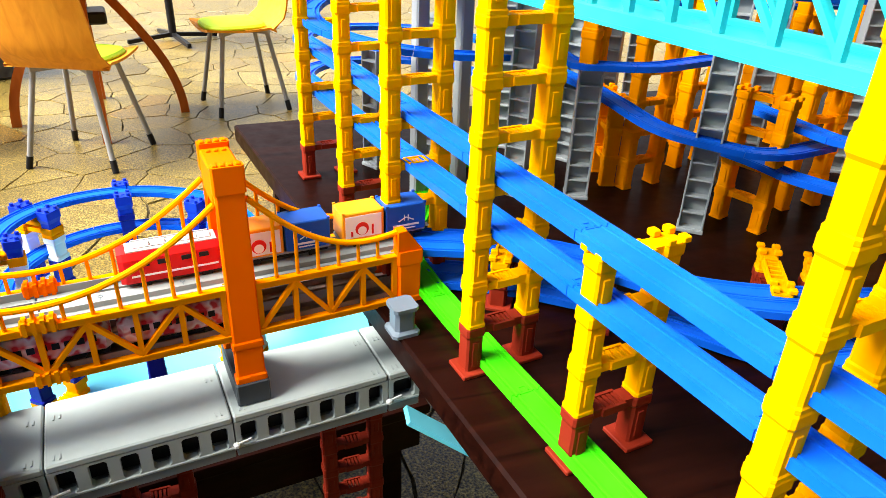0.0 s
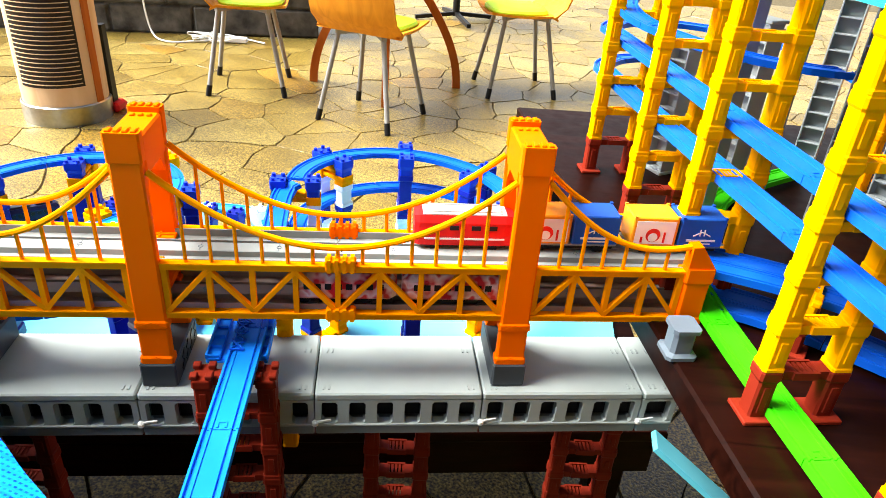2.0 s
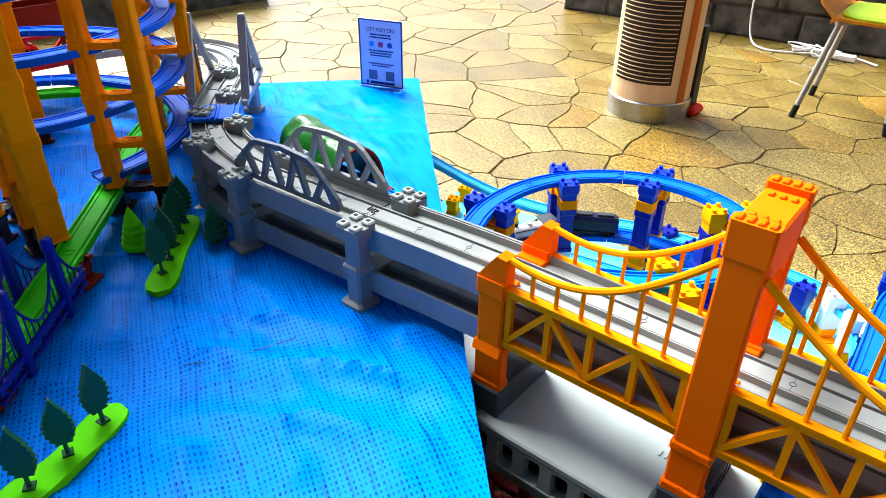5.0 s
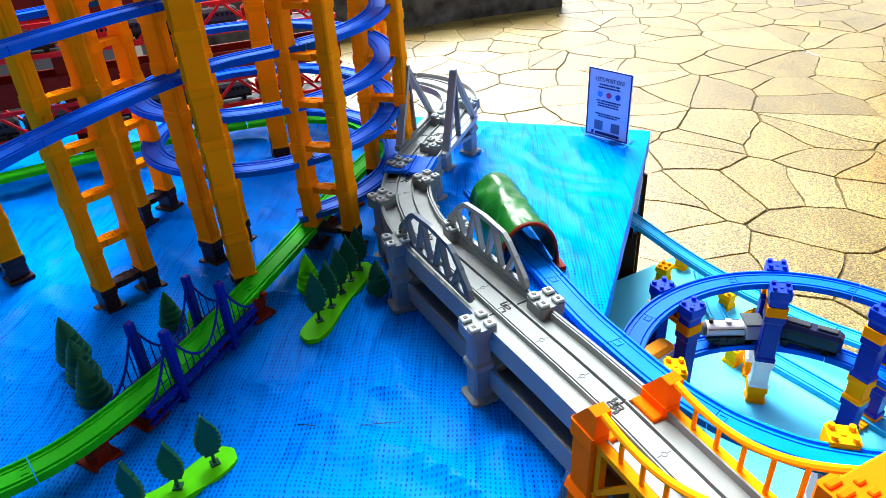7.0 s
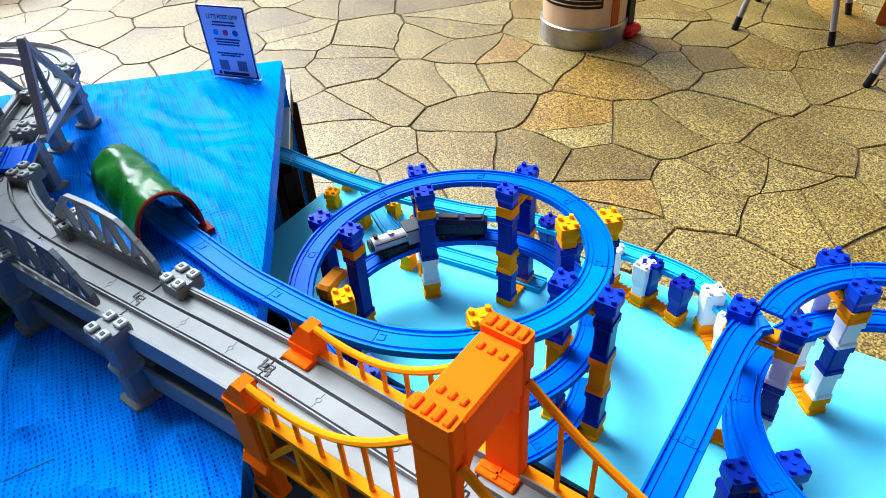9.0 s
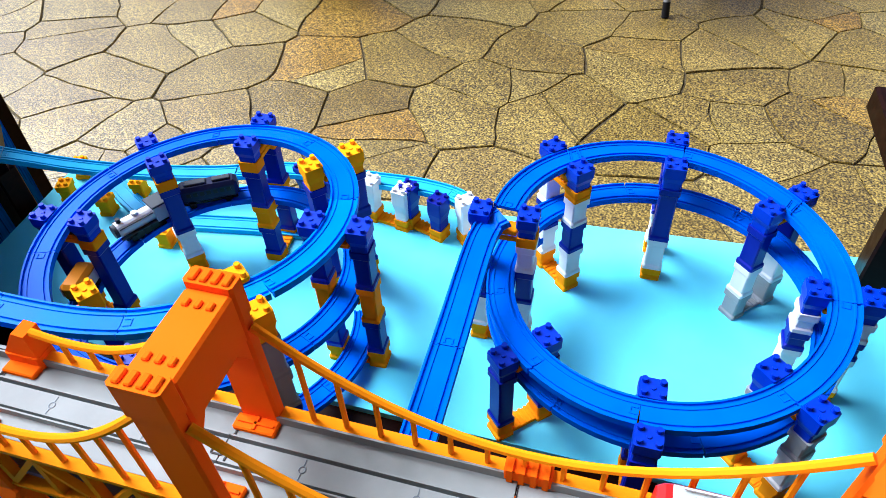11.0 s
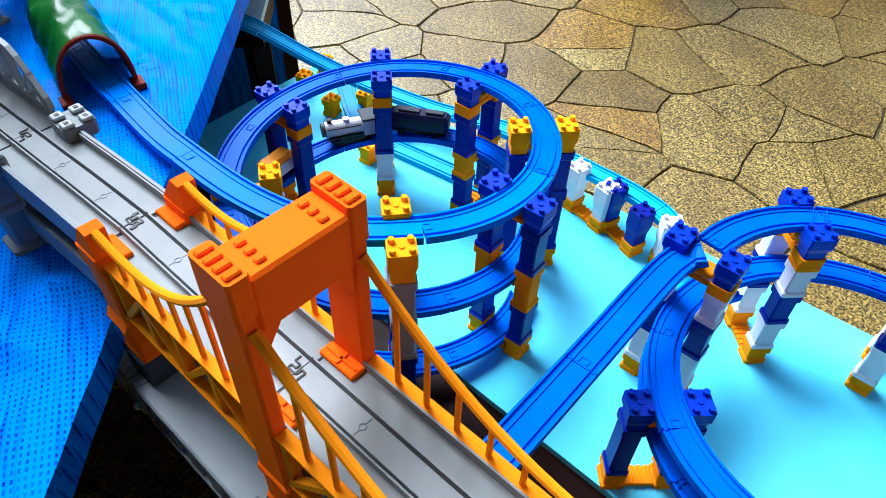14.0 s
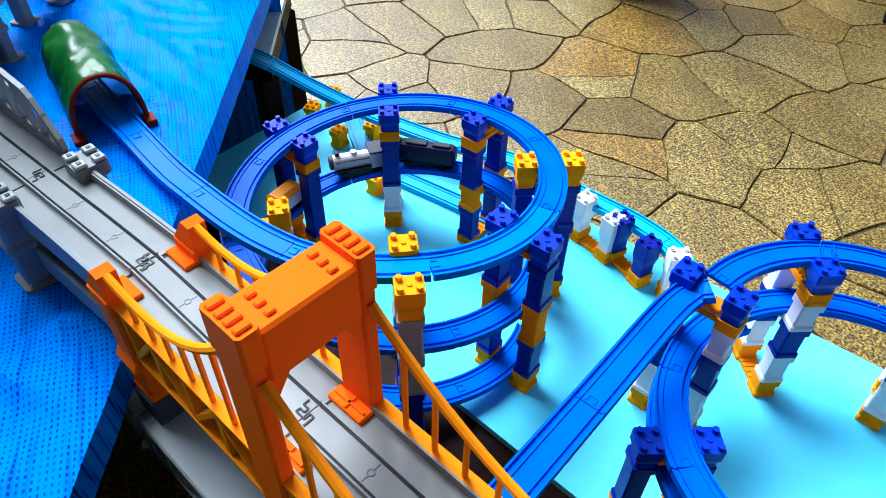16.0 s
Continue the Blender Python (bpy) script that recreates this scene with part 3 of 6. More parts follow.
def tongue_geo(p, q):
    """The raised joint tongue at a rail's end."""
    u = (Vector(q) - Vector(p)).normalized()
    s = Vector((u.y, -u.x, 0))
    g = Geo()
    e = Vector(p) + Vector((0, 0, .0080))
    line = [e + s * -.0045 + u * .003, e + s * -.0045 + u * .011, e + s * .0045 + u * .011, e + s * .0045 + u * .003]
    return g.sweep([(-.0011, .0008), (.0011, .0008), (.0011, -.0012), (-.0011, -.0012)], line)


def track(name, pts, mat, label, length=0.17, group="", parent=None):
    """A run of toy rails; z of the points is the rails' underside."""
    root = parent or thing(name, pose(0, 0, 0), label, "toy track", group)
    for r in cut(pts, length):
        rail = part("rail", rail_geo(r), mat, root)
        part("joint_tongue", tongue_geo(r[0], r[1]), mat, rail)
    return root


def helix(c, r, a0, a1, z0, z1, per=5.0):
    n = max(2, int(abs(a1 - a0) / per))
    return [(c[0] + r * math.cos(radians(a0 + (a1 - a0) * i / n)), c[1] + r * math.sin(radians(a0 + (a1 - a0) * i / n)), z0 + (z1 - z0) * i / n) for i in range(n + 1)]


# ---- pier blocks ----
BLOCKS = {}


def block_mesh(h, mat, top=False):
    """One pier block: a shaft with a bevelled collar and, at the top, four studs."""
    key = (round(h, 4), mat.name, top)
    if key not in BLOCKS:
        g = Geo()
        w, d = .0125, .0145
        if top:
            g.loft([(0, w - .0010, d - .0008), (h * .30, w - .0010, d - .0008), (h * .55, w + .0018, d + .0018), (h, w + .0018, d + .0018)], .002)
        elif h < .02:
            g.loft([(0, w + .001, d + .001), (h, w + .001, d + .001)], .0015)
        else:
            g.loft([(0, w + .0010, d + .0010), (.006, w + .0010, d + .0010), (.009, w - .0012, d - .0010), (h - .014, w - .0012, d - .0010), (h - .011, w + .0012, d + .0012), (h, w + .0012, d + .0012)], .002)
        if top:
            for x in (-.0086, .0086):
                for y in (-.0104, .0104):
                    g.rod((x, y, h), (x, y, h + .0058), .0037, 10)
            g.rod((0, 0, h), (0, 0, h + .0016), .0030, 10)
        BLOCKS[key] = g.mesh("block", mat, False)
    return BLOCKS[key]


SEP = 0.0325


def block_pier(x, y, turn, z0, z1, stack, label, group, cross=True):
    """Two block columns either side of a rail. stack: (material, share) from the bottom; z1 is the top of the last block."""
    root = thing("block_pier", pose(x, y, z0, 0, 0, turn), label, "toy pier", group)
    total = sum(s for _, s in stack)
    for side in (-1, 1):
        z = 0.0
        for i, (mat, s) in enumerate(stack):
            h = (z1 - z0) * s / total
            last = i == len(stack) - 1
            part("block", block_mesh(h, mat, last), mat, root, at=pose(side * SEP, 0, z))
            if side > 0 and 0 < i < len(stack) - 1 and mat is AMBER and cross:
                k = z + h * .5
                link = part("link_plate", Geo().box(-SEP + .0135, -.0105, k - .003, SEP - .0135, -.0075, k + .004).box(-SEP + .0135, .0075, k - .003, SEP - .0135, .0105, k + .004), AMBER, root, "amber lattice link between the columns")
                for j in (-.012, -.004, .004, .012):
                    part("bar", Geo().box(j - .0014, -.0076, k - .002, j + .0014, .0076, k + .003), AMBER, link)
            z += h
    g = Geo()
    g.box(-SEP + .0137, -.012, .0005, SEP - .0137, .012, .007, .001)
    for k in (-.014, -.005, .004, .013):
        g.box(k - .0018, -.0125, .0066, k + .0018, .0125, .0085)
    part("foot_plate", g, stack[0][0], root)
    if cross:
        h = (z1 - z0) - .034
        g = Geo().box(-SEP + .0138, -.011, h, SEP - .0138, .011, h + .009, .0015)
        part("cross_plate", g, AMBER, root, "yellow lattice plate carrying the rail")
    return root


# ---- left helix ----
CL, RC = (-0.6227, 1.3556), 0.2165


def zl(a):
    """Rail underside of the left helix; it falls as it turns."""
    return 0.595 - 0.125 * (a - 101) / 360.0


straight = [(-1.18, 1.10, 0.642), (-1.02, 1.102, 0.642), (-0.892, 1.106, 0.642), (-0.765, 1.111, 0.641), (-0.70, 1.119, .641), (-0.621, 1.132, 0.641), (-0.565, 1.148, .640), (-0.516, 1.170, 0.640), (-0.463, 1.213, .639),
            (CL[0] + RC * math.cos(radians(-24)), CL[1] + RC * math.sin(radians(-24)), zl(-24))]
track("tunnel_track", smooth_path(straight, 6), RAIL_LIGHTENED, "blue toy rails running out of the tunnel towards the spiral", .17)
track("spiral_track", helix(CL, RC, -24.4, 26, zl(-24.4), zl(26)) , RAIL_LIGHTENED, "blue toy rails at the top of the round spiral, lightened for glare", .17)
track("spiral_track", helix(CL, RC, 26, 752, zl(26), zl(752)), RAIL, "blue toy rails winding down in a round spiral", .17)
NV, AM, WH, RO, GR = NAVY, AMBER, WHITE, ROYAL, GREY
stacks_l = {11: [(AM, 1), (NV, 2), (AM, 2), (NV, 2), (RO, 1)], 56: [(AM, 1), (NV, 3), (NV, 2), (YELLOW, 1)], 101: [(AM, .5), (NV, 2), (AM, 1.5), (NV, 2.4), (AM, .6), (RO, 1)],
            145.5: [(AM, 1), (WH, 1.6), (NV, 2.6), (AM, .5), (RO, .9)], 190: [(AM, 1), (NV, 4), (AM, .5), (RO, 1)], 281: [(AM, 1), (NV, 3), (NV, 1.2), (RO, 1)], 329: [(AM, .6), (NV, 1.9), (GR, 1.5), (GR, 1.6), (YELLOW, 1)]}
for a, st in stacks_l.items():
    top = zl(a - 360 if a > 300 else a) + .012
    block_pier(CL[0] + RC * math.cos(radians(a)), CL[1] + RC * math.sin(radians(a)), a, BOARD_Z, top, st,
               "stacked navy, yellow and white toy blocks holding the round spiral", "piers of the round spiral")

block_pier(CL[0] + .187 * math.cos(radians(244)), CL[1] + .187 * math.sin(radians(244)), 244, BOARD_Z, .578, [(AM, 1), (NV, 3), (YELLOW, 1.2)],
           "navy blocks with yellow studded tops beside the round spiral", "piers of the round spiral")

# ---- right helix ----
CR = (-0.0112, 1.5557)


def zr(a):
    """Rail underside of the right helix, which turns clockwise from 180 degrees."""
    return 0.607 - 0.1 * (189.5 - a) / 360.0 if a > -155 else 0.511 - 0.03 * (-155 - a) / 360.0


ramp_line = [(-0.122, 0.694, 0.609), (-0.136, 0.804, 0.608), (-0.167, 1.058, 0.607), (-0.21, 1.306, 0.602), (-0.24, 1.48, 0.596), (CR[0] - RC * .986, CR[1] - .036, zr(189.5))]
track("ramp_track", smooth_path(ramp_line[:3], 6), RAIL_LIGHTENED, "sky-blue toy rails crossing under the suspension bridge", .2)
track("ramp_track", smooth_path(ramp_line[2:], 6), RAIL, "blue toy rails from the bridge to the second spiral", .2)
track("spiral_track", helix(CR, RC, 186, -85, zr(186), zr(-85)), RAIL, "blue toy rails winding down in the second round spiral", .17)
track("spiral_track", helix(CR, RC, -85, -155, zr(-85), zr(-155)), RAIL, "bright blue toy rails at the front of the second spiral", .17)
track("spiral_track", helix(CR, RC, -155, -560, zr(-155), zr(-560)), RAIL, "blue toy rails on the lower turn of the second spiral", .17)
stacks_r = {189.5: [(AM, 1), (WH, 2), (NV, 2), (WH, 1.5), (AM, .5), (RO, 1)], 144.5: [(AM, 1), (WH, 1.6), (NV, 1.6), (WH, 1.4), (AM, .6), (RO, 1)], 98.3: [(AM, .6), (WH, 1.6), (NV, 2.6), (RO, 1)],
            53: [(GR, 1.4), (WH, 1.6), (NV, 2), (RO, 1)], 8: [(AM, .8), (WH, 2), (NV, 1), (WH, 1), (RO, 1)], -37: [(AM, 1), (WH, 1.6), (GR, 1), (RO, 1)], -82: [(AM, 1), (NV, 3), (RO, 1)], -128: [(AM, 1), (NV, 3), (RO, 1)]}
for a, st in stacks_r.items():
    block_pier(CR[0] + RC * math.cos(radians(a)), CR[1] + RC * math.sin(radians(a)), a, BOARD_Z, zr(a) + .012, st,
               "stacked white, navy and yellow toy blocks holding the second spiral", "piers of the second spiral")

# track along the back of the board
back_line = [(-1.329, 1.36, 0.525), (-1.223, 1.396, 0.525), (-1.148, 1.428, 0.523), (-1.077, 1.5, 0.467), (-0.998, 1.568, 0.425), (-0.854, 1.627, 0.418), (-0.721, 1.681, 0.425), (-0.548, 1.714, 0.427), (-0.45, 1.729, 0.427), (-0.376, 1.723, 0.425), (-0.305, 1.677, 0.421), (-0.265, 1.59, 0.419)]
track("back_track", smooth_path(back_line, 6), PALESKY, "pale blue toy rails coming down from the tarpaulin table", .2)
branch = [(-1.104, 1.587, 0.386), (-1.02, 1.553, 0.364), (-0.961, 1.535, 0.361), (-0.897, 1.533, 0.361), (-0.829, 1.553, 0.361), (-0.73, 1.583, 0.361), (-0.63, 1.607, 0.361)]
track("branch_track", smooth_path(branch, 6), PALESKY, "pale blue toy rails lying on the board", .2)
for x, y, turn, st, top in ((-0.512, 1.693, 88, [(AM, .6), (WH, 1.6)], 0.449), (-0.44, 1.697, 80, [(AM, .6), (NV, 1.6)], 0.449), (-0.334, 1.681, 50, [(AM, .6), (WH, 1.8)], 0.454), (-0.653, 1.685, 80, [(AM, .6), (NV, 1.6)], 0.444)):
    block_pier(x, y, turn + 90, BOARD_Z, top, st, "short yellow, white and navy blocks under the back track", "piers of the back track", cross=False)


def loose_block(x, y, turn, h=.036):
    """One yellow toy block with four studs, standing on the board."""
    root = thing("toy_block", pose(x, y, BOARD_Z, 0, 0, turn), "small yellow studded toy block on the pale blue board", "toy block", "loose yellow blocks")
    part("body", block_mesh(h, YELLOW), YELLOW, root)
    for dx in (-.0065, .0065):
        for dy in (-.008, .008):
            part("stud", Geo().rod((dx, dy, h), (dx, dy, h + .005), .0038, 10), YELLOW, root)


for x, y, t in ((-1.143, 1.519, 30), (-1.171, 1.585, 30), (-1.035, 1.515, 20), (-1.012, 1.581, 20), (-0.934, 1.582, 10), (-0.866, 1.487, 15), (-0.891, 1.579, 15)):
    loose_block(x, y, t)

# ---- suspension bridge, in its own axes: u along, v across, w up ----
BRIDGE = 1.14  # size of the toy bridge against its drawing
BM = pose(.003, 1.093, 0.56, 0, 0, 8.2) @ Matrix.Scale(BRIDGE, 4)


def slab_unit(u0, u1):
    root = thing("deck_slab", BM, "grey plastic elevated slab with a row of arched openings", "toy slab", "slabs under the bridge")
    g = Geo()
    g.box(u0 + .0008, -.066, -.010, u1 - .0008, .044, 0, .002)
    n = max(1, round((u1 - u0) / .0315))
    w = (u1 - u0 - .0016) / n
    part("top", g, PALE, root)
    g = Geo()
    for v0, v1 in ((-.0655, -.054), (.032, .0435)):
        for i in range(n + 1):
            a = u0 + .0008 + i * w
            e0, e1 = max(u0 + .0008, a - .0064), min(u1 - .0008, a + .0064)
            g.box(e0, v0, -.0450, e1, v1, -.013)
        for i in range(n):
            a, b = u0 + .0008 + i * w + .0064, u0 + .0008 + (i + 1) * w - .0064
            for s, c in ((a, 1), (b, -1)):
                g.add([(s, v0, -.0445), (s, v0, -.0410), (s + c * .003, v0, -.0445), (s, v1, -.0445), (s, v1, -.0410), (s + c * .003, v1, -.0445)],
                      [(0, 2, 1) if c > 0 else (0, 1, 2), (1, 2, 5, 4) if c > 0 else (4, 5, 2, 1)])
                g.add([(s, v0, -.013), (s + c * .0024, v0, -.013), (s, v0, -.0160), (s, v1, -.013), (s + c * .0024, v1, -.013), (s, v1, -.0160)],
                      [(0, 2, 1) if c > 0 else (0, 1, 2), (1, 2, 5, 4) if c > 0 else (4, 5, 2, 1)])
        g.box(u0 + .0008, v0, -.0131, u1 - .0008, v1, -.0098)
        g.box(u0 + .0008, v0 - .001, -.0485, u1 - .0008, v1, -.0445, .001)
    part("arched_side", g, PALE, root)
    g = Geo()
    for du in (.010, .016):
        for e in (u0 + du, u1 - du):
            for v in (-.055, .012):
                g.box(e - .001, v - .004, 0, e + .001, v + .004, .0012)
    part("ridges", g, PALE, root)
    g = Geo()
    g.box(u0 - .003, -.071, -.046, u0 + .004, -.064, -.038, .002)
    g.bar((u0, -.068, -.040), (u0 + .018, -.0665, -.038), .002, .002)
    part("clip", g, WHITE, root, "white connecting clip")
    # black filler paints the shade seen through the arched openings
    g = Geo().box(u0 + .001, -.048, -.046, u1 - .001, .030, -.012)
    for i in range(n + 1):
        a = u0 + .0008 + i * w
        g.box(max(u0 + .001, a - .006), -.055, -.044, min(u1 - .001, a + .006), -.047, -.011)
    part("core", g, DARK, root, "black filler in place of the shade inside the slab")
    part("base_plate", Geo().box(u0 + .001, -.0650, -.061, u1 - .001, .0425, -.0485, .001), GIRDER, root, "grey base plate")
    return root


for a, b in ((-.649, -.459), (-.459, -.269), (-.269, -.079), (-.079, .111), (.111, .301), (.301, .345)):
    slab_unit(a, b)

bridge = thing("suspension_bridge", BM, "orange and yellow double-deck toy suspension bridge on grey slabs", "toy bridge")
VN, VF = -.0435, .0305


def bridge_tower(u):
    """Orange portal with studded caps, on charcoal feet."""
    root = thing("bridge_tower", BM @ pose(u, 0, 0), "orange plastic portal tower on a charcoal base", "toy tower", "towers of the suspension bridge")
    g = Geo()
    g.box(-.019, -.054, 0, .019, .040, .031, .002)
    part("base", g, CHAR, root, "charcoal base block with slots")
    g = Geo()
    for k in (-.03, -.012, .006, .024):
        g.bar((.0193, k, .006), (.0193, k + .010, .012), .001, .006)
        g.bar((.0193, k + .004, .018), (.0193, k + .014, .024), .001, .006)
    tagged(part("slot_pattern", g, DARK, root), kind="stuff")
    for s in (-1, 1):
        v = -.0445 if s < 0 else .0305
        g = Geo()
        hv = .0058
        vo, vi = v - hv, v + hv
        g.loft([(.031, .0175, hv + .002), (.038, .0175, hv + .002), (.040, .016, hv), (.075, .016, hv), (.077, .0175, hv + .0015), (.084, .0175, hv + .0015), (.086, .016, hv), (.262, .0150, hv), (.263, .0165, hv + .001), (.292, .0165, hv + .001)], .002, (0, v))
        part("leg", g, ORANGE, root)
        g = Geo()
        for x in (-.0112, -.0037, .0037, .0112):
            g.box(x - .0024, v - .0048, .2915, x + .0024, v + .0048, .2940, .0008)
        tagged(part("studs", g, ORANGE, root), kind="stuff")
        g = Geo()
        for a in (.034, .079):
            g.add([(-.0177, vo - .0017, a - .001), (.0177, vo - .0017, a - .001), (0, vo - .0017, a + .006), (-.0177, vo, a - .001), (.0177, vo, a - .001), (0, vo, a + .006)],
                  [(0, 1, 2), (0, 2, 5, 3), (1, 4, 5, 2)])
        tagged(part("chevron", g, ORANGE, root), kind="stuff")
        for w in (.0930, .1455):
            g = Geo().box(-.0165, min(v - s * .0055, v - s * .018), w - .004, .0165, max(v - s * .0055, v - s * .018), w + .006, .001)
            g.bar((-.014, v - s * .012, w + .0065), (.014, v - s * .012, w + .0065), .002, .002).bar((0, v - s * .017, w + .0065), (0, v - s * .0065, w + .0065), .002, .002)
            part("deck_lug", g, ORANGE, root, "red-orange lug gripping the deck")
    g = Geo()
    g.box(-.0158, -.0390, .245, .0158, .0250, .287, .002)
    for v0, s in ((-.0384, 1), (.0243, -1)):
        g.add([(-.0135, v0, .246), (.0135, v0, .246), (-.0135, v0 + s * .014, .246), (.0135, v0 + s * .014, .246), (-.0135, v0, .225), (.0135, v0, .225)],
              [(0, 2, 4), (1, 5, 3), (2, 3, 5, 4), (0, 1, 3, 2)])
    part("cross_beam", g, ORANGE, root)
    g = Geo()
    for x in (-.008, 0, .008):
        for y in (-.027, .013):
            g.box(x - .0022, y - .003, .2865, x + .0022, y + .003, .2890, .0008)
    tagged(part("beam_studs", g, ORANGE, root), kind="stuff")
    g = Geo().box(-.0135, -.0390, .103, .0135, .0250, .110)
    part("lower_beam", g, ORANGE, root)
    return root


UA, UB = -.246, .140
bridge_tower(UA)
bridge_tower(UB)


def end_post(u, s):
    root = thing("bridge_end_post", BM @ pose(u, 0, 0), "orange end post of the suspension bridge", "toy post", "end posts of the bridge")
    if s < 0:
        part("base", Geo().box(-.018, -.054, 0, .018, .040, .034, .002), CHAR, root, "charcoal base block")
    else:
        g = Geo().loft([(.0898, .0165, .0165), (.0940, .0165, .0165), (.0965, .0120, .0120), (.1200, .0120, .0120), (.1220, .0150, .0150), (.1265, .0150, .0150)], .004, (-.033, VN - .060))
        part("grey_foot", g, STEEL, root, "grey column foot standing on the table")
    for v in (VN, VF):
        g = Geo()
        low = [(.034, .017, .0085), (.039, .017, .0085), (.041, .0155, .0075), (.075, .0155, .0075), (.077, .017, .0115), (.085, .017, .0085), (.087, .0140, .0075)] if s < 0 else [(.0900, .0165, .0085), (.0960, .0165, .0085), (.0980, .0140, .0075)]
        g.loft(low + [(.140, .0140, .0075), (.143, .0160, .009), (.160, .0160, .009)], .002, (0, v))
        post = part("post", g, ORANGE, root)
        # peak: upright towards the span, sloping on the outer side
        o = -s
        a0, a1, b1 = -.0155 * o, .0155 * o, .0045 * o
        pts = [(a0, .160), (a1, .160), (a1, .186), (b1, .187)]
        vs = [(x, v - .0075, z) for x, z in pts] + [(x, v + .0075, z) for x, z in pts]
        fs = [(0, 1, 2, 3), (7, 6, 5, 4), (0, 4, 5, 1), (1, 5, 6, 2), (2, 6, 7, 3), (3, 7, 4, 0)]
        part("peak", Geo().add(vs, fs if o > 0 else [f[::-1] for f in fs]), ORANGE, post)
        s2 = 1 if v < 0 else -1
        g = Geo().box(-.015, min(v + s2 * .007, v + s2 * .019), .1415, .015, max(v + s2 * .007, v + s2 * .019), .1515, .001)
        part("deck_lug", g, ORANGE, root, "red-orange lug gripping the deck")
    return root


end_post(-.449, -1)
end_post(.336, 1)


def truss_panel(u0, u1, dips):
    """One side span pair: trusses, railings with hangers and the main ropes."""
    for v in (VN, VF):
        o = -.003 if v < 0 else .003
        truss = None
        for w, h in ((.092, .008), (.151, .008)):
            g = Geo().sweep([(-.004, -h / 2), (-.004, h / 2 - .002), (-.0052, h / 2 - .002), (-.0052, h / 2), (.0052, h / 2), (.0052, h / 2 - .002), (.004, h / 2 - .002), (.004, -h / 2)], [(u0, v, w), (u1, v, w)])
            if truss is None:
                truss = part("truss", g, GOLD, bridge, "yellow side truss")
            else:
                part("upper_chord", g, GOLD, truss)
        n = max(2, 2 * round((u1 - u0) / .098))
        for i in range(n + 1):
            a = u0 + .003 + (u1 - u0 - .006) * i / n
            part("post", Geo().box(a - .0028, v - .0035, .096, a + .0028, v + .0035, .147), GOLD, truss)
        for i in range(n):
            a, b = u0 + .003 + (u1 - u0 - .006) * i / n, u0 + .003 + (u1 - u0 - .006) * (i + 1) / n
            p, q = ((a, .097), (b, .147)) if i % 2 == 0 else ((a, .147), (b, .097))
            part("diagonal", Geo().bar((p[0], v + o * .4, p[1]), (q[0], v + o * .4, q[1]), .005, .006, (0, 1, 0)), GOLD, truss)
        rope = [(u0 + (u1 - u0) * k / 24, v, dips(k / 24)) for k in range(25)]
        rope_ob = part("rope", Geo().tube(rope, .0034, 8), GOLD, bridge, "yellow curved main rope", smooth=True)
        m = max(3, round((u1 - u0) / .0245))
        for i in range(1, m):
            f = i / m
            a = u0 + (u1 - u0) * f
            part("hanger", Geo().rod((a, v, .154), (a, v, dips(f)), .0021, 6), GOLD, rope_ob)


truss_panel(-.434, UA - .016, lambda f: .184 + .07 * f ** 2 - .012 * math.sin(math.pi * f))
truss_panel(UA + .016, UB - .016, lambda f: .174 + .078 * (2 * f - 1) ** 2)
truss_panel(UB + .016, .321, lambda f: .184 + .07 * ((1 - f) ** 2.0) - .012 * math.sin(math.pi * f))
for v in (VN, VF):
    for w in (.092, .153):
        g = Geo()
        g.box(-.066, v - .0065, w - .004, -.034, v + .0065, w + .008, .001)
        for k in (-.062, -.054, -.046, -.038):
            g.box(k - .002, v - .0075, w - .005, k + .002, v + .0075, w + .010)
        part("joint_clip", g, ORANGE if v > 0 else GOLD, bridge)

DECKPROF = [(-.0330, .0125), (-.0314, .0125), (-.0312, .0045), (-.0128, .0045), (-.0125, .0105), (-.0112, .0105), (-.0109, .0040), (-.0090, .0040), (-.0087, .0092)]
DECKPROF = DECKPROF + [(-s, z) for s, z in reversed(DECKPROF)] + [(.0330, 0), (-.0330, 0)]
DECKPROF = DECKPROF[::-1]
ZIGZAG = [(-.010, -.0085), (-.010, -.003), (-.003, -.003), (-.003, .001), (-.009, .001), (-.009, .0045), (.002, .0045), (.002, -.001), (.007, -.001), (.007, .0085)]


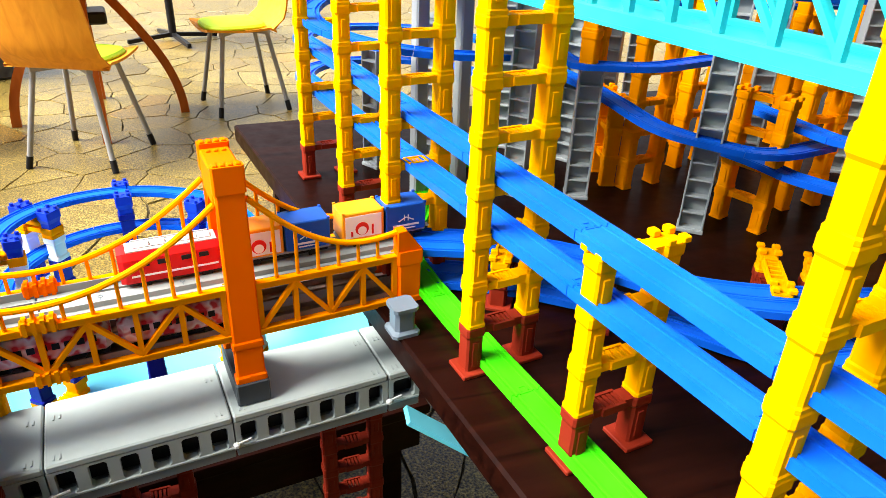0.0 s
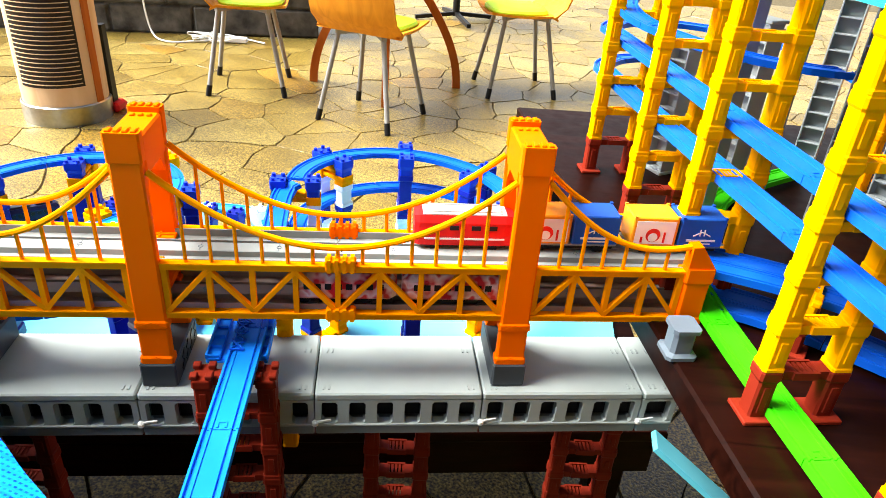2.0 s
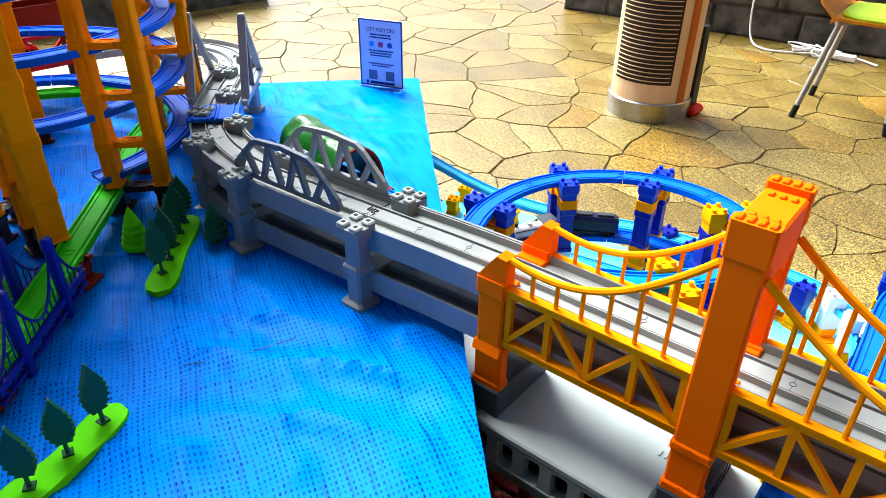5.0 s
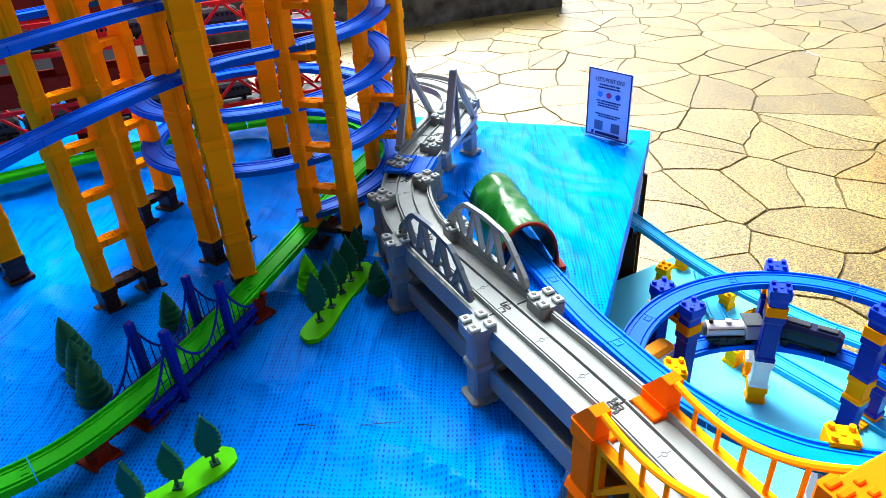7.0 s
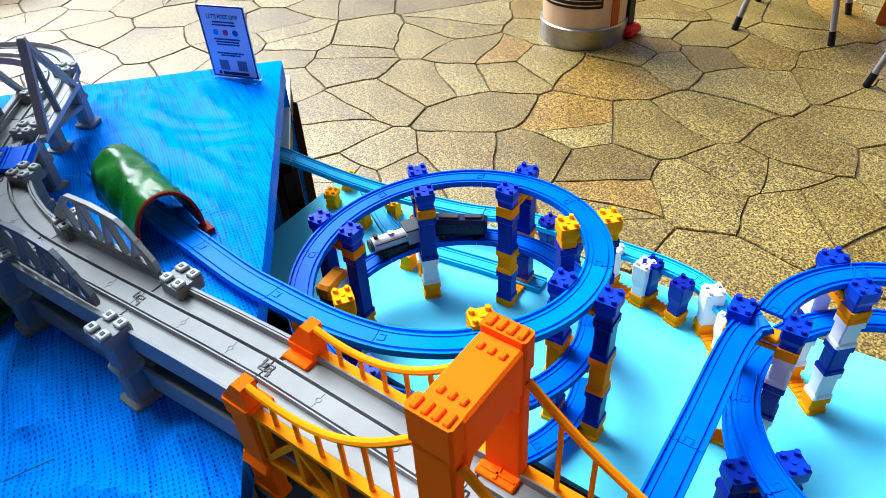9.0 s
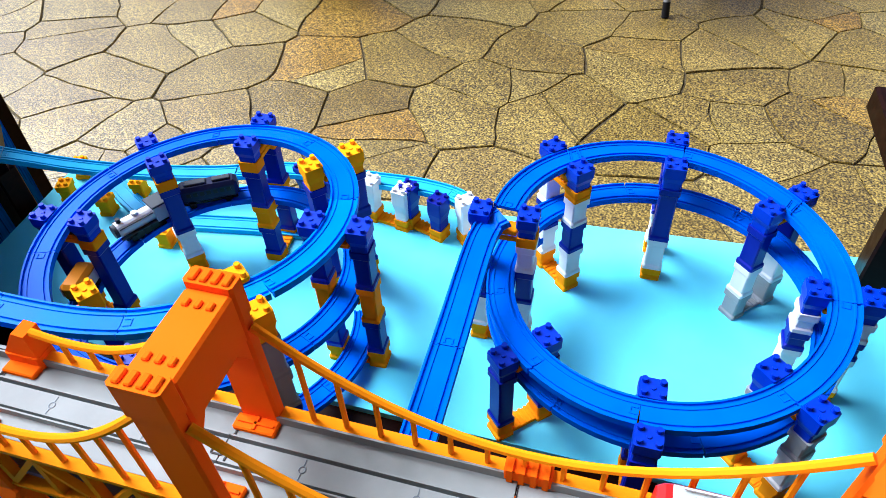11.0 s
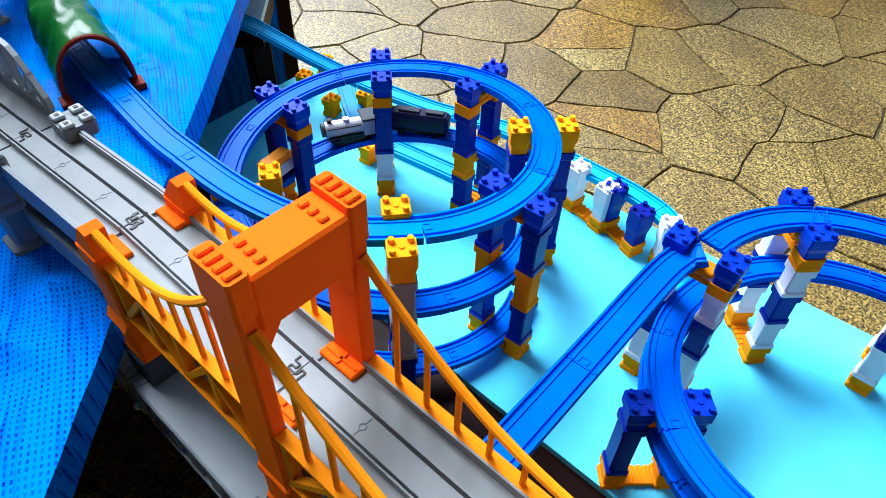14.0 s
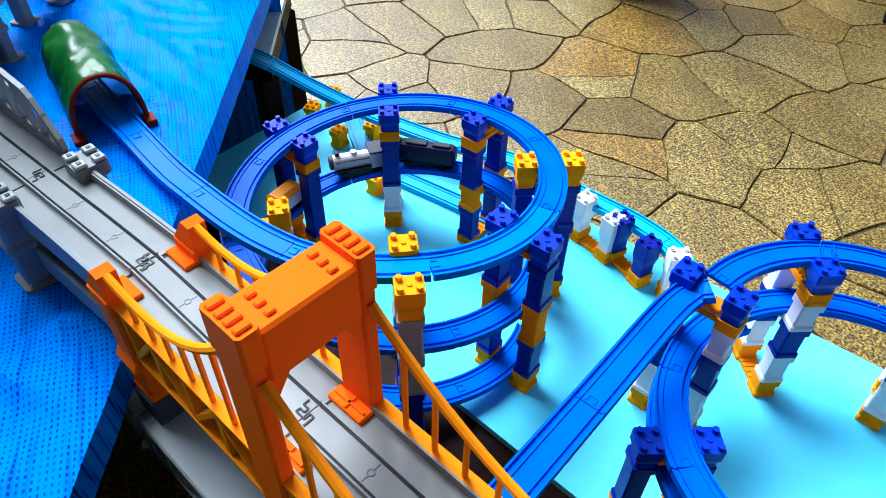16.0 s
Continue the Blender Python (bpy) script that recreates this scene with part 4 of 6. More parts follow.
def deck_run(root, pts, length, mat, label=""):
    for r in cut(pts, length):
        r = [Vector(p) for p in r]
        a, b = (r[1] - r[0]).normalized() * .0005, (r[-1] - r[-2]).normalized() * .0005
        g = Geo().sweep(DECKPROF, [r[0] + a, *r[1:-1], r[-1] - b])
        part("rail", g, mat, root, label)
        u = (r[min(3, len(r) - 1)] - r[0]).normalized()
        s = Vector((u.y, -u.x, 0))
        g = Geo()
        mark = [r[0] + u * (p * .75) + s * (q * .9) + Vector((0, 0, .0096)) for p, q in ZIGZAG]
        for p, q in zip(mark, mark[1:]):
            g.bar(p, q, .0013, .0008)
        for side in (-1, 1):
            k = r[0] + u * .001 + s * side * .0215 + Vector((0, 0, .0046))
            g.bar(k - s * .009, k + s * .009, .0008, .0008)
        tagged(part("joint", g, DARK, root), kind="stuff")
        # small moulded rings and ticks on the middle strip
        g = Geo()
        for f in (.3, .7):
            i = f * (len(r) - 1)
            lo = min(int(i), len(r) - 2)
            c = r[lo].lerp(r[lo + 1], i - lo) + Vector((0, 0, .0093))
            ring = [c + u * .0024 * math.cos(math.tau * k / 12) + s * .0024 * math.sin(math.tau * k / 12) for k in range(13)]
            for p, q in zip(ring, ring[1:]):
                g.bar(p, q, .0006, .0006)
            g.bar(c - s * .0078, c - s * .0030, .0006, .0005).bar(c + s * .0030, c + s * .0078, .0006, .0005)
        tagged(part("moulded_mark", g, STEEL, root), kind="stuff")


deck_track = thing("bridge_track", BM, "pale grey double toy track on the bridge's upper deck", "toy track")
deck_run(deck_track, [(-.462, -.0065, .143), (.350, -.0065, .143)], .2, DECKGREY)
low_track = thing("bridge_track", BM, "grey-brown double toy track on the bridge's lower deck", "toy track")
deck_run(low_track, [(-.462, -.0065, .090), (.350, -.0065, .090)], .2, plastic("grey_brown_rail_plastic", (0.22, 0.17, 0.15), 0.4))

# ---- support columns of the slabs and of the ramp ----
TOY = 1.13  # size of the tower pieces against their drawings
TIERS = {}


def tier_mesh(h, mat, slot=False, wide=1.0):
    """One tier of a tall pier column: shaft, flared collar and inner tab."""
    key = (round(h, 4), mat.name, slot, wide)
    if key not in TIERS:
        g = Geo()
        w = .0100 * wide
        g.loft([(0, .0104, w + .0008), (.003, .0104, w + .0008), (.0045, .0094, w), (h - .013, .0094, w), (h - .010, .0108, w + .0012), (h - .002, .0108, w + .0012), (h, .0100, w + .0006)], .0022)
        # raised spine and tab slot on the broad faces
        g.box(-.0034, -w - .0010, .010, .0034, w + .0010, h - .018, .0006)
        g.box(.0085, -.008, h - .010, .0215, .008, h - .001)
        if slot:
            g.box(-.0089, -.0035, .014, -.0095, .0035, h - .020)
        TIERS[key] = g.mesh("tier", mat)
    return TIERS[key]


PLATES = {}


def plate_mesh(mat, sep):
    key = (mat.name, sep)
    if key not in PLATES:
        g = Geo()
        a = sep / 2 - .0215 + .001
        a = max(a, .006)
        g.box(-a, -.0105, 0, a, -.0075, .008)
        g.box(-a, .0075, 0, a, .0105, .008)
        n = 5
        for i in range(n):
            k = -a + 2 * a * (i + .5) / n
            g.box(k - .0016, -.0075, .001, k + .0016, .0075, .007)
        PLATES[key] = g.mesh("lattice_plate", mat)
    return PLATES[key]


def tall_pier(x, y, turn, z0, tiers, h, mat, label, group, foot=MAROON, foot_h=0.058, sep=0.066, cap=True, skip=(), wide=1.0):
    """A pair of tiered columns joined by lattice plates; turn 0 sets the pair along x."""
    root = thing("tower_pier", pose(x, y, z0, 0, 0, turn) @ Matrix.Scale(TOY, 4), label, "toy pier", group)
    z = 0.0
    if foot is not None:
        for s, r in ((-1, 0), (1, 180)):
            part("foot", tier_mesh(foot_h, foot, False, wide), foot, root, "dark maroon foot", at=pose(s * sep / 2, 0, z, 0, 0, r))
            part("foot_flange", Geo().box(-.016, -.0175, 0, .016, .0175, .005, .001), foot, root, at=pose(s * sep / 2, 0, 0, 0, 0, r))
        part("lattice_plate", plate_mesh(foot, sep), foot, root, at=pose(0, 0, foot_h - .009))
        z = foot_h
    for i in range(tiers):
        for s, r in ((-1, 0), (1, 180)):
            part("tier", tier_mesh(h, mat, s > 0, wide), mat, root, at=pose(s * sep / 2, 0, z, 0, 0, r))
        if i not in skip:
            part("lattice_plate", plate_mesh(mat, sep), mat, root, at=pose(0, 0, z + h - .009))
        z += h
    if cap:
        g = Geo()
        for s in (-1, 1):
            for dx in (-.008, .008):
                for dy in (-.009, .009):
                    g.box(s * sep / 2 + dx - .004, dy - .0045, z, s * sep / 2 + dx + .004, dy + .0045, z + .006, .001)
        tagged(part("studs", g, mat, root), kind="stuff")
    return root


plate = thing("crossing_plate", pose(-0.176, 1.046, .603, 0, 0, 8), "sky-blue plastic crossing plate with a lattice and ribbed side wings", "toy track")
part("plate", Geo().box(-.0375, -.042, -.004, .0375, .043, 0, .001), RAIL_LIGHTENED, plate)
for s in (-1, 1):
    wing = part("wing", Geo().box(s * .0285 - .0085, -.042, 0, s * .0285 + .0085, .043, .004, .001), RAIL_LIGHTENED, plate)
    part("edge", Geo().box(s * .0363 - .0012, -.042, .003, s * .0363 + .0012, .043, .009), RAIL_LIGHTENED, wing)
    for k in range(5):
        part("rib", Geo().box(s * .0285 - .0075, -.0415 + k * .0205, .003, s * .0285 + .0075, -.0395 + k * .0205, .008), RAIL_LIGHTENED, wing)
g = Geo()
for k in range(4):
    y = -.038 + k * .019
    g.bar((-.0085, y, .0150), (.0085, y + .019, .0150), .0018, .0022).bar((.0085, y, .0150), (-.0085, y + .019, .0150), .0018, .0022)
    g.bar((-.0085, y, .0150), (.0085, y, .0150), .0018, .0022)
tagged(part("lattice", g, RAIL, plate), kind="stuff")
tall_pier(-0.1655, 0.984, 8, 0.0, 11, .0484, MAROON, "maroon tiered pier holding the crossing track", "maroon supports", foot=None, sep=.066, wide=1.35)
for x, y in ((.025, 1.10), (-.50, 1.02), (.31, 1.135)):
    tall_pier(x, y, 4, 0.0, 10, .0434, MAROON, "maroon tiered column under the grey slabs", "maroon supports", foot=None, cap=False)
tall_pier(-.183, 1.122, 8, BOARD_Z - .012, 4, .0538, YELLOW, "yellow tiered pier under the crossing track", "yellow ramp support", foot=None, sep=.07)

# ---- tall tower on the brown table ----
def r_line(y):
    """Middle of the tower's long side on the brown table."""
    return 0.45 + (0.933 - y) * 0.14


R_TURN = 8.5
for x, y, tiers in ((.524, .562, 9), (.505, .766, 3), (.456, .933, 9), (.418, 1.168, 9), (.394, 1.375, 9), (.361, 1.59, 9)):
    tall_pier(x, y, R_TURN, BROWN_Z, tiers, .051, YELLOW, "tall yellow tiered pier on maroon feet", "yellow piers of the tall tower")



def r_point(y, z):
    return (r_line(y), y, z)


FC = (r_line(1.70) + RC, 1.70)
near_upper = [r_point(0.15, 0.913), r_point(0.6, 0.906), r_point(1.0, 0.902), r_point(1.42, 0.898), r_point(1.68, 0.895)] + [(FC[0] + RC * math.cos(radians(a)), FC[1] + RC * math.sin(radians(a)), 0.893 - .0002 * (180 - a)) for a in range(172, 20, -9)]
near_lower = [r_point(0.15, 0.862), r_point(0.6, 0.853), r_point(1.0, 0.838), r_point(1.42, 0.824), r_point(1.68, 0.820)] + [(FC[0] + RC * math.cos(radians(a)), FC[1] + RC * math.sin(radians(a)), 0.818 - .0002 * (180 - a)) for a in range(172, 20, -9)]
track("tower_track", smooth_path(near_upper, 3), RAIL_SKYLIT, "long blue toy rails sloping along the yellow tower", .216)
track("tower_track", smooth_path(near_lower, 3), RAIL_SKYLIT, "long blue toy rails sloping along the yellow tower", .216)
ring3 = [(FC[0] + RC * math.cos(radians(a)), FC[1] - .10 + RC * math.sin(radians(a)), 0.97 - (a - 120) * .0003) for a in range(120, 300, 9)]
track("tower_track", ring3, RAIL, "curved blue toy rails high in the tower", .17)
# return side of the tower
ret1 = [(0.76, 1.51, 0.914), (0.76, 1.382, 0.907), (0.802, 1.346, 0.907), (0.884, 1.324, 0.907), (1.001, 1.35, 0.907), (1.154, 1.387, 0.907), (1.317, 1.466, 0.907), (1.469, 1.603, 0.907)]
ret2 = [(0.786, 1.68, 0.856), (0.834, 1.521, 0.844), (0.85, 1.388, 0.836), (0.858, 1.244, 0.827), (0.913, 1.177, 0.818), (0.994, 1.131, 0.81), (1.138, 1.161, 0.804)]
ret3 = [(0.946, 1.346, 0.787), (1.018, 1.19, 0.776), (1.039, 1.106, 0.773), (1.095, 1.04, 0.77), (1.22, 1.007, 0.77), (1.465, 1.022, 0.77)]
ret4 = [(1.071, 1.302, 0.841), (1.083, 1.153, 0.836), (1.1, 1.095, 0.834), (1.168, 1.043, 0.832), (1.338, 1.003, 0.83), (1.627, 1.022, 0.827)]
ret5 = [(0.89, 1.811, 0.998), (1.108, 1.627, 0.993), (1.414, 1.484, 0.987), (1.839, 1.384, 0.981)]
ret6 = [(0.992, 1.887, 0.941), (1.202, 1.806, 0.936), (1.486, 1.764, 0.93), (1.844, 1.775, 0.924)]
for p in (ret1, ret2, ret3, ret4, ret5, ret6):
    track("tower_track", smooth_path(p, 6), RAIL, "blue toy rails on the far side of the tower", .216)
for x, y, turn, n in ((0.943, 1.397, 11, 5), (1.021, 1.193, -70, 4), (1.186, 1.233, 2, 5), (0.874, 1.625, 30, 7), (1.323, 1.111, 35, 6), (0.791, 1.73, 60, 7), (1.552, 1.324, 40, 7), (1.607, 1.034, 35, 7), (1.196, 1.642, 30, 7),
                      (1.114, 1.479, 15, 7), (1.436, 1.562, 20, 7), (1.339, 1.857, 10, 7), (1.717, 1.685, 30, 7), (1.037, 1.898, 20, 7), (1.537, 1.812, 40, 7), (1.848, 1.464, 15, 7), (1.973, 1.865, 25, 7), (0.89, 1.446, 75, 3), (1.777, 1.96, 50, 7), (2.051, 1.236, 20, 7), (1.372, 1.213, 60, 4)):
    tall_pier(x, y, turn, BROWN_Z, n, .051, AMBER, "amber tiered pier inside the tower", "amber piers of the tall tower", foot=None, wide=1.25)


def ladder_pier(x, y, turn, n, mat=PALE, label="grey ribbed tower column"):
    """A grey column with open ribs on its faces."""
    root = thing("ribbed_column", pose(x, y, BROWN_Z, 0, 0, turn) @ Matrix.Scale(TOY, 4), label, "toy column", "grey ribbed columns")
    part("foot", Geo().box(-.02, -.02, 0, .02, .02, .006, .001), mat, root)
    h = .026
    part("web", Geo().box(-.017, -.0015, .006, .017, .0015, n * h), mat, root)
    for e in (-1, 1):
        part("side_wall", Geo().box(e * .0173 - .0014, -.017, .006, e * .0173 + .0014, .017, n * h, .0005), mat, root)
    for i in range(n + 1):
        part("rib", Geo().box(-.016, -.0165, 0, .016, .0165, .0022), mat, root, at=pose(0, 0, i * h + .005))
    part("head", Geo().box(-.020, -.0185, n * h + .0072, .020, .0185, n * h + .0120, .001).box(-.016, -.015, n * h - .002, .016, .015, n * h + .0075), mat, root)
    return root


for x, y, t, n in ((0.924, 1.196, 20, 14), (0.795, 1.375, 35, 8), (0.688, 1.411, 10, 14), (0.564, 1.543, 0, 10), (0.466, 1.614, 0, 8), (1.406, 1.37, 30, 12), (0.758, 1.674, 30, 14), (0.987, 1.631, 20, 14), (1.273, 1.483, 25, 14), (1.164, 1.794, 10, 15), (1.517, 1.468, 10, 14), (1.652, 1.796, 10, 15), (1.783, 1.574, 20, 14), (1.079, 1.37, 5, 9), (1.446, 1.979, 5, 15), (1.991, 1.451, 15, 14), (0.869, 1.561, 0, 12)):
    ladder_pier(x, y, t - 60, n, GREY)

green_r = [r_point(-0.034, 0.67), r_point(0.627, 0.67), r_point(1.17, 0.67), (0.473, 1.334, 0.67), (0.558, 1.494, 0.67), (0.721, 1.627, 0.67)]
track("green_track", smooth_path(green_r, 6), GREEN, "bright green toy rails lying through the tower's feet", .216)

for x, y, z, n in ((0.795, 1.375, BROWN_Z + (8 * .026 + .012) * TOY, 2), (0.924, 1.196, BROWN_Z + (14 * .026 + .012) * TOY, 1)):
    tall_pier(x, y, 35, z, n, .051, AMBER, "amber tiered block pair on a grey ribbed column", "amber column tops", foot=None, sep=.03, wide=1.25)

# decks leaving the bridge
up_line = [(0.401, 1.143, 0.722), (0.521, 1.098, 0.722), (0.62, 1.029, 0.722), (0.729, 0.911, 0.722), (0.869, 0.846, 0.722), (1.082, 0.797, 0.722), (1.371, 0.803, 0.722)]
track("deck_track", smooth_path([(x, y - .012, z) for x, y, z in up_line], 6), RAIL, "blue toy rails leaving the bridge's upper deck", .17)
track("deck_track", smooth_path([(x, y + .022, z) for x, y, z in up_line], 6), RAIL, "blue toy rails leaving the bridge's upper deck", .17)
lo_line = [(0.416, 1.144, 0.667), (0.513, 1.101, 0.667), (0.612, 1.031, 0.667), (0.699, 0.947, 0.667), (0.821, 0.827, 0.667), (1.064, 0.797, 0.667)]
track("deck_track", smooth_path([(x, y - .010, z) for x, y, z in lo_line], 6), RAIL, "blue toy rails leaving the bridge's lower deck", .17)
track("deck_track", smooth_path([(x, y + .024, z) for x, y, z in lo_line], 6), RAIL, "blue toy rails leaving the bridge's lower deck", .17)
for x, y, t in ((0.643, 1.012, 55), (0.852, 0.93, 58), (0.897, 0.889, 58), (1.073, 0.832, 70), (0.532, 1.097, 60)):
    tall_pier(x, y, t, BROWN_Z, 1, .026, YELLOW, "short yellow pier with a studded top under the deck track", "deck piers", foot_h=.040, sep=.095)

# aqua truss bridge over the table
def aqua_truss():
    m = Matrix.Translation((.622, .789, 1.047)) @ Matrix.Rotation(math.atan2(.376, -.07) , 4, "Z")
    root = thing("truss_bridge", m, "aqua plastic truss bridge high over the brown table", "toy bridge")
    for v in (0, -.085):
        part("lower_chord", Geo().box(-.75, v - .006, 0, .75, v + .006, .018, .002).box(-.75, v - .009, 0, .75, v + .009, .004), TEAL, root)
        part("upper_chord", Geo().box(-.75, v - .005, .10, .75, v + .005, .112, .002), TEAL, root)
        for i in range(-12, 13):
            part("post", Geo().box(-.004, v - .004, .017, .004, v + .004, .101), TEAL, root, at=pose(i * .06, 0, 0))
        for i in range(-12, 12):
            part("brace", Geo().bar((i * .06, v, .02), (i * .06 + .06, v, .099), .006, .007, (0, 1, 0)), TEAL, root)
    part("deck", Geo().box(-.75, -.079, .004, .75, -.006, .012), TEAL, root)
    for u in (-.68, .66):
        for v in (0, -.085):
            part("column", Geo().box(u - .012, v - .012, BROWN_Z - 1.047, u + .012, v + .012, 0, .003), GREY, root, "grey support column")
    return root


aqua_truss()

# ---- grey viaduct on the tarpaulin ----
WB = lambda u, v, w: tuple(BM @ Vector((u, v, w)))
vi_up = [WB(-.463, -.0065, .143), (-0.6, 0.9945, 0.723), (-0.689, 0.9765, 0.722), (-0.902, 0.935, 0.721), (-0.996, 0.932, 0.721), (-1.07, 0.945, 0.721), (-1.135, 0.972, 0.721), (-1.207, 1.017, 0.721), (-1.346, 1.123, 0.721), (-1.426, 1.163, 0.721), (-1.51, 1.168, 0.721), (-1.597, 1.124, 0.721), (-1.652, 1.029, 0.721), (-1.667, 0.923, 0.721)]
viaduct = thing("viaduct_track", Matrix.Scale(BRIDGE, 4), "grey double-deck toy viaduct track across the tarpaulin", "toy track")
deck_run(viaduct, [p / BRIDGE for p in smooth_path(vi_up, 6)], .17, DECKGREY)
vi_lo = [WB(-.463, -.0065, .090)] + [(x, y, z - .0605) for x, y, z in vi_up[1:7]]
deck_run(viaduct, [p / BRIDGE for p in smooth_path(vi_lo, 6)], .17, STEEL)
for pts in (vi_up[:6], vi_lo[:6]):
    for s in (-1, 1):
        line = []
        sp = [p / BRIDGE for p in smooth_path(pts, 6)]
        for i, p in enumerate(sp):
            d = (sp[min(i + 1, len(sp) - 1)] - sp[max(i - 1, 0)]).normalized()
            line.append(p + Vector((d.y, -d.x, 0)) * (.0348 * s))
        for r in cut(line, .17):
            part("side_girder", Geo().sweep([(-.0015, .0135), (.0015, .0135), (.0015, -.0128), (-.0015, -.0128)], r), GIRDER, viaduct)


def grey_pier(x, y, turn, z0=TARP_Z + .002, top=.742, mat=GIRDER):
    root = thing("viaduct_pier", pose(x, y, z0, 0, 0, turn) @ Matrix.Scale(BRIDGE, 4), "blue-grey two-stage pier column of the viaduct", "toy pier", "viaduct piers")
    h = (top - z0) / BRIDGE
    for v in (-.0405, .0405):
        g = Geo()
        g.loft([(0, .016, .016), (.005, .016, .016), (.007, .0105, .0105), (h * .42, .0105, .0105), (h * .45, .013, .013), (h * .51, .013, .013), (h * .54, .0105, .0105), (h - .018, .0105, .0105), (h - .014, .0155, .0155), (h, .0155, .0155)], .003, (0, v))
        part("column", g, mat, root)
        g = Geo()
        for dx in (-.009, .009):
            for dy in (-.009, .009):
                g.box(dx - .0055, v + dy - .0055, h, dx + .0055, v + dy + .0055, h + .004, .001)
        tagged(part("cap_studs", g, PALE, root), kind="stuff")
        g = Geo()
        for dx in (-.009, .009):
            for dy in (-.009, .009):
                g.box(dx - .002, v + dy - .002, h + .004, dx + .002, v + dy + .002, h + .0046)
        tagged(part("cap_hole", g, DARK, root), kind="stuff")
    part("cross_beam", Geo().box(-.010, -.038, h * .33, .010, .038, h * .33 + .008, .001).box(-.010, -.038, h - .032, .010, .038, h - .024, .001), mat, root)
    return root


for x, y, t in ((-0.689, 0.973, 8), (-0.902, 0.933, 3), (-1.056, 0.942, 24), (-1.176, 0.996, 36), (-1.355, 1.13, 36)):
    grey_pier(x, y, t, mat=GIRDER)


def arch_truss(p, q, height, label, mat, n=4):
    """A side truss standing between two points."""
    p, q = Vector(p), Vector(q)
    ln = (q - p).length
    root = thing("side_truss", Matrix.Translation(p) @ Matrix.Rotation(math.atan2(q.y - p.y, q.x - p.x), 4, "Z"), label, "toy truss", "side trusses of the viaduct")
    up = lambda f: height * min(1 - .12 * abs(2 * f - 1), .25 + 1.55 * (1 - abs(2 * f - 1)))
    top = [(ln * (.02 + .96 * f), 0, up(f)) for f in [k / 16 for k in range(17)]]
    part("arch", Geo().sweep([(-.003, .004), (.003, .004), (.003, -.003), (-.003, -.003)], [(0, 0, .004)] + top + [(ln, 0, .004)]), mat, root)
    part("sill", Geo().box(0, -.003, 0, ln, .003, .007), mat, root)
    for i in range(n):
        a, b = (i + .15) / n, (i + .5) / n
        c = (i + .85) / n
        part("brace", Geo().bar((ln * a, 0, .006), (ln * b, 0, up(b)), .006, .007, (0, 1, 0)), mat, root)
        part("brace", Geo().bar((ln * b, 0, up(b)), (ln * c, 0, .006), .006, .007, (0, 1, 0)), mat, root)
    return root


for s in (-1, 1):
    off = .036 * s
    arch_truss((-0.728, 0.972 + off, .737), (-0.918, 0.936 + off, .737), .058, "grey arched side truss beside the viaduct track", STEEL if s < 0 else GREY)
def pylon(p, q, height):
    """A tall grey right-angled bracket: upright post, sloping stay and a slender middle strut."""
    p, q = Vector(p), Vector(q)
    ln = (q - p).length
    root = thing("viaduct_pylon", Matrix.Translation(p) @ Matrix.Rotation(math.atan2(q.y - p.y, q.x - p.x), 4, "Z"), "tall grey pointed bracket beside the viaduct track", "toy pylon", "pylons of the viaduct")
    part("sill", Geo().box(-.010, -.005, -.008, ln, .005, .002, .001), GREY, root)
    top = Vector((ln * .34, 0, height))
    part("near_stay", Geo().bar((.004, 0, 0), top, .009, .013, (0, 1, 0)), GREY, root)
    part("far_stay", Geo().bar((ln * .94, 0, 0), top + Vector((.002, 0, -.004)), .008, .010, (0, 1, 0)), GREY, root)
    part("strut", Geo().bar((ln * .42, 0, 0), top + Vector((.001, 0, -.006)), .006, .009, (0, 1, 0)), STEEL, root)
    part("cap", Geo().box(top.x - .005, -.0055, height - .004, top.x + .005, .0055, height + .005, .001), GREY, root)
    return root


pylon((-1.232, 0.979, 0.737), (-1.371, 1.088, 0.737), .125)
pylon((-1.166, 1.046, 0.737), (-1.313, 1.157, 0.737), .125)
part("blue_rail", Geo().sweep(RAILPROF, [Vector(p) / BRIDGE for p in ((-1.102, 0.974, 0.731), (-1.157, 1.007, 0.731))]), RAIL, viaduct, "short blue rail piece")
part("blue_rail", Geo().sweep(RAILPROF, [Vector(p) / BRIDGE for p in ((-1.123, 0.943, 0.731), (-1.178, 0.976, 0.731))]), RAIL, viaduct, "short blue rail piece")

# ---- tunnel ----
def tunnel_geo():
    g, n, m = Geo(), 18, 22
    vs = []
    for inner in (0, 1):
        for i in range(m + 1):
            f = i / m
            for k in range(n + 1):
                a = math.pi * k / n
                r = .047 - .003 * inner
                wob = 0 if inner else noise.noise(Vector((f * 6, a * 2.2, 3))) * .006 + noise.noise(Vector((f * 16, a * 5, 9))) * .0025
                rr = r + wob
                vs.append((f * .19, -math.cos(a) * rr, .006 + math.sin(a) ** .8 * (.076 - .003 * inner + wob)))
    st = n + 1
    half = (m + 1) * st
    fs = []
    for i in range(m):
        for k in range(n):
            q = (i * st + k, i * st + k + 1, (i + 1) * st + k + 1, (i + 1) * st + k)
            fs.append(q[::-1])
            fs.append(tuple(half + x for x in q))
    for i in (0, m):
        for k in range(n):
            q = (i * st + k, i * st + k + 1, half + i * st + k + 1, half + i * st + k)
            fs.append(q if i == 0 else q[::-1])
    return g.add(vs, fs)


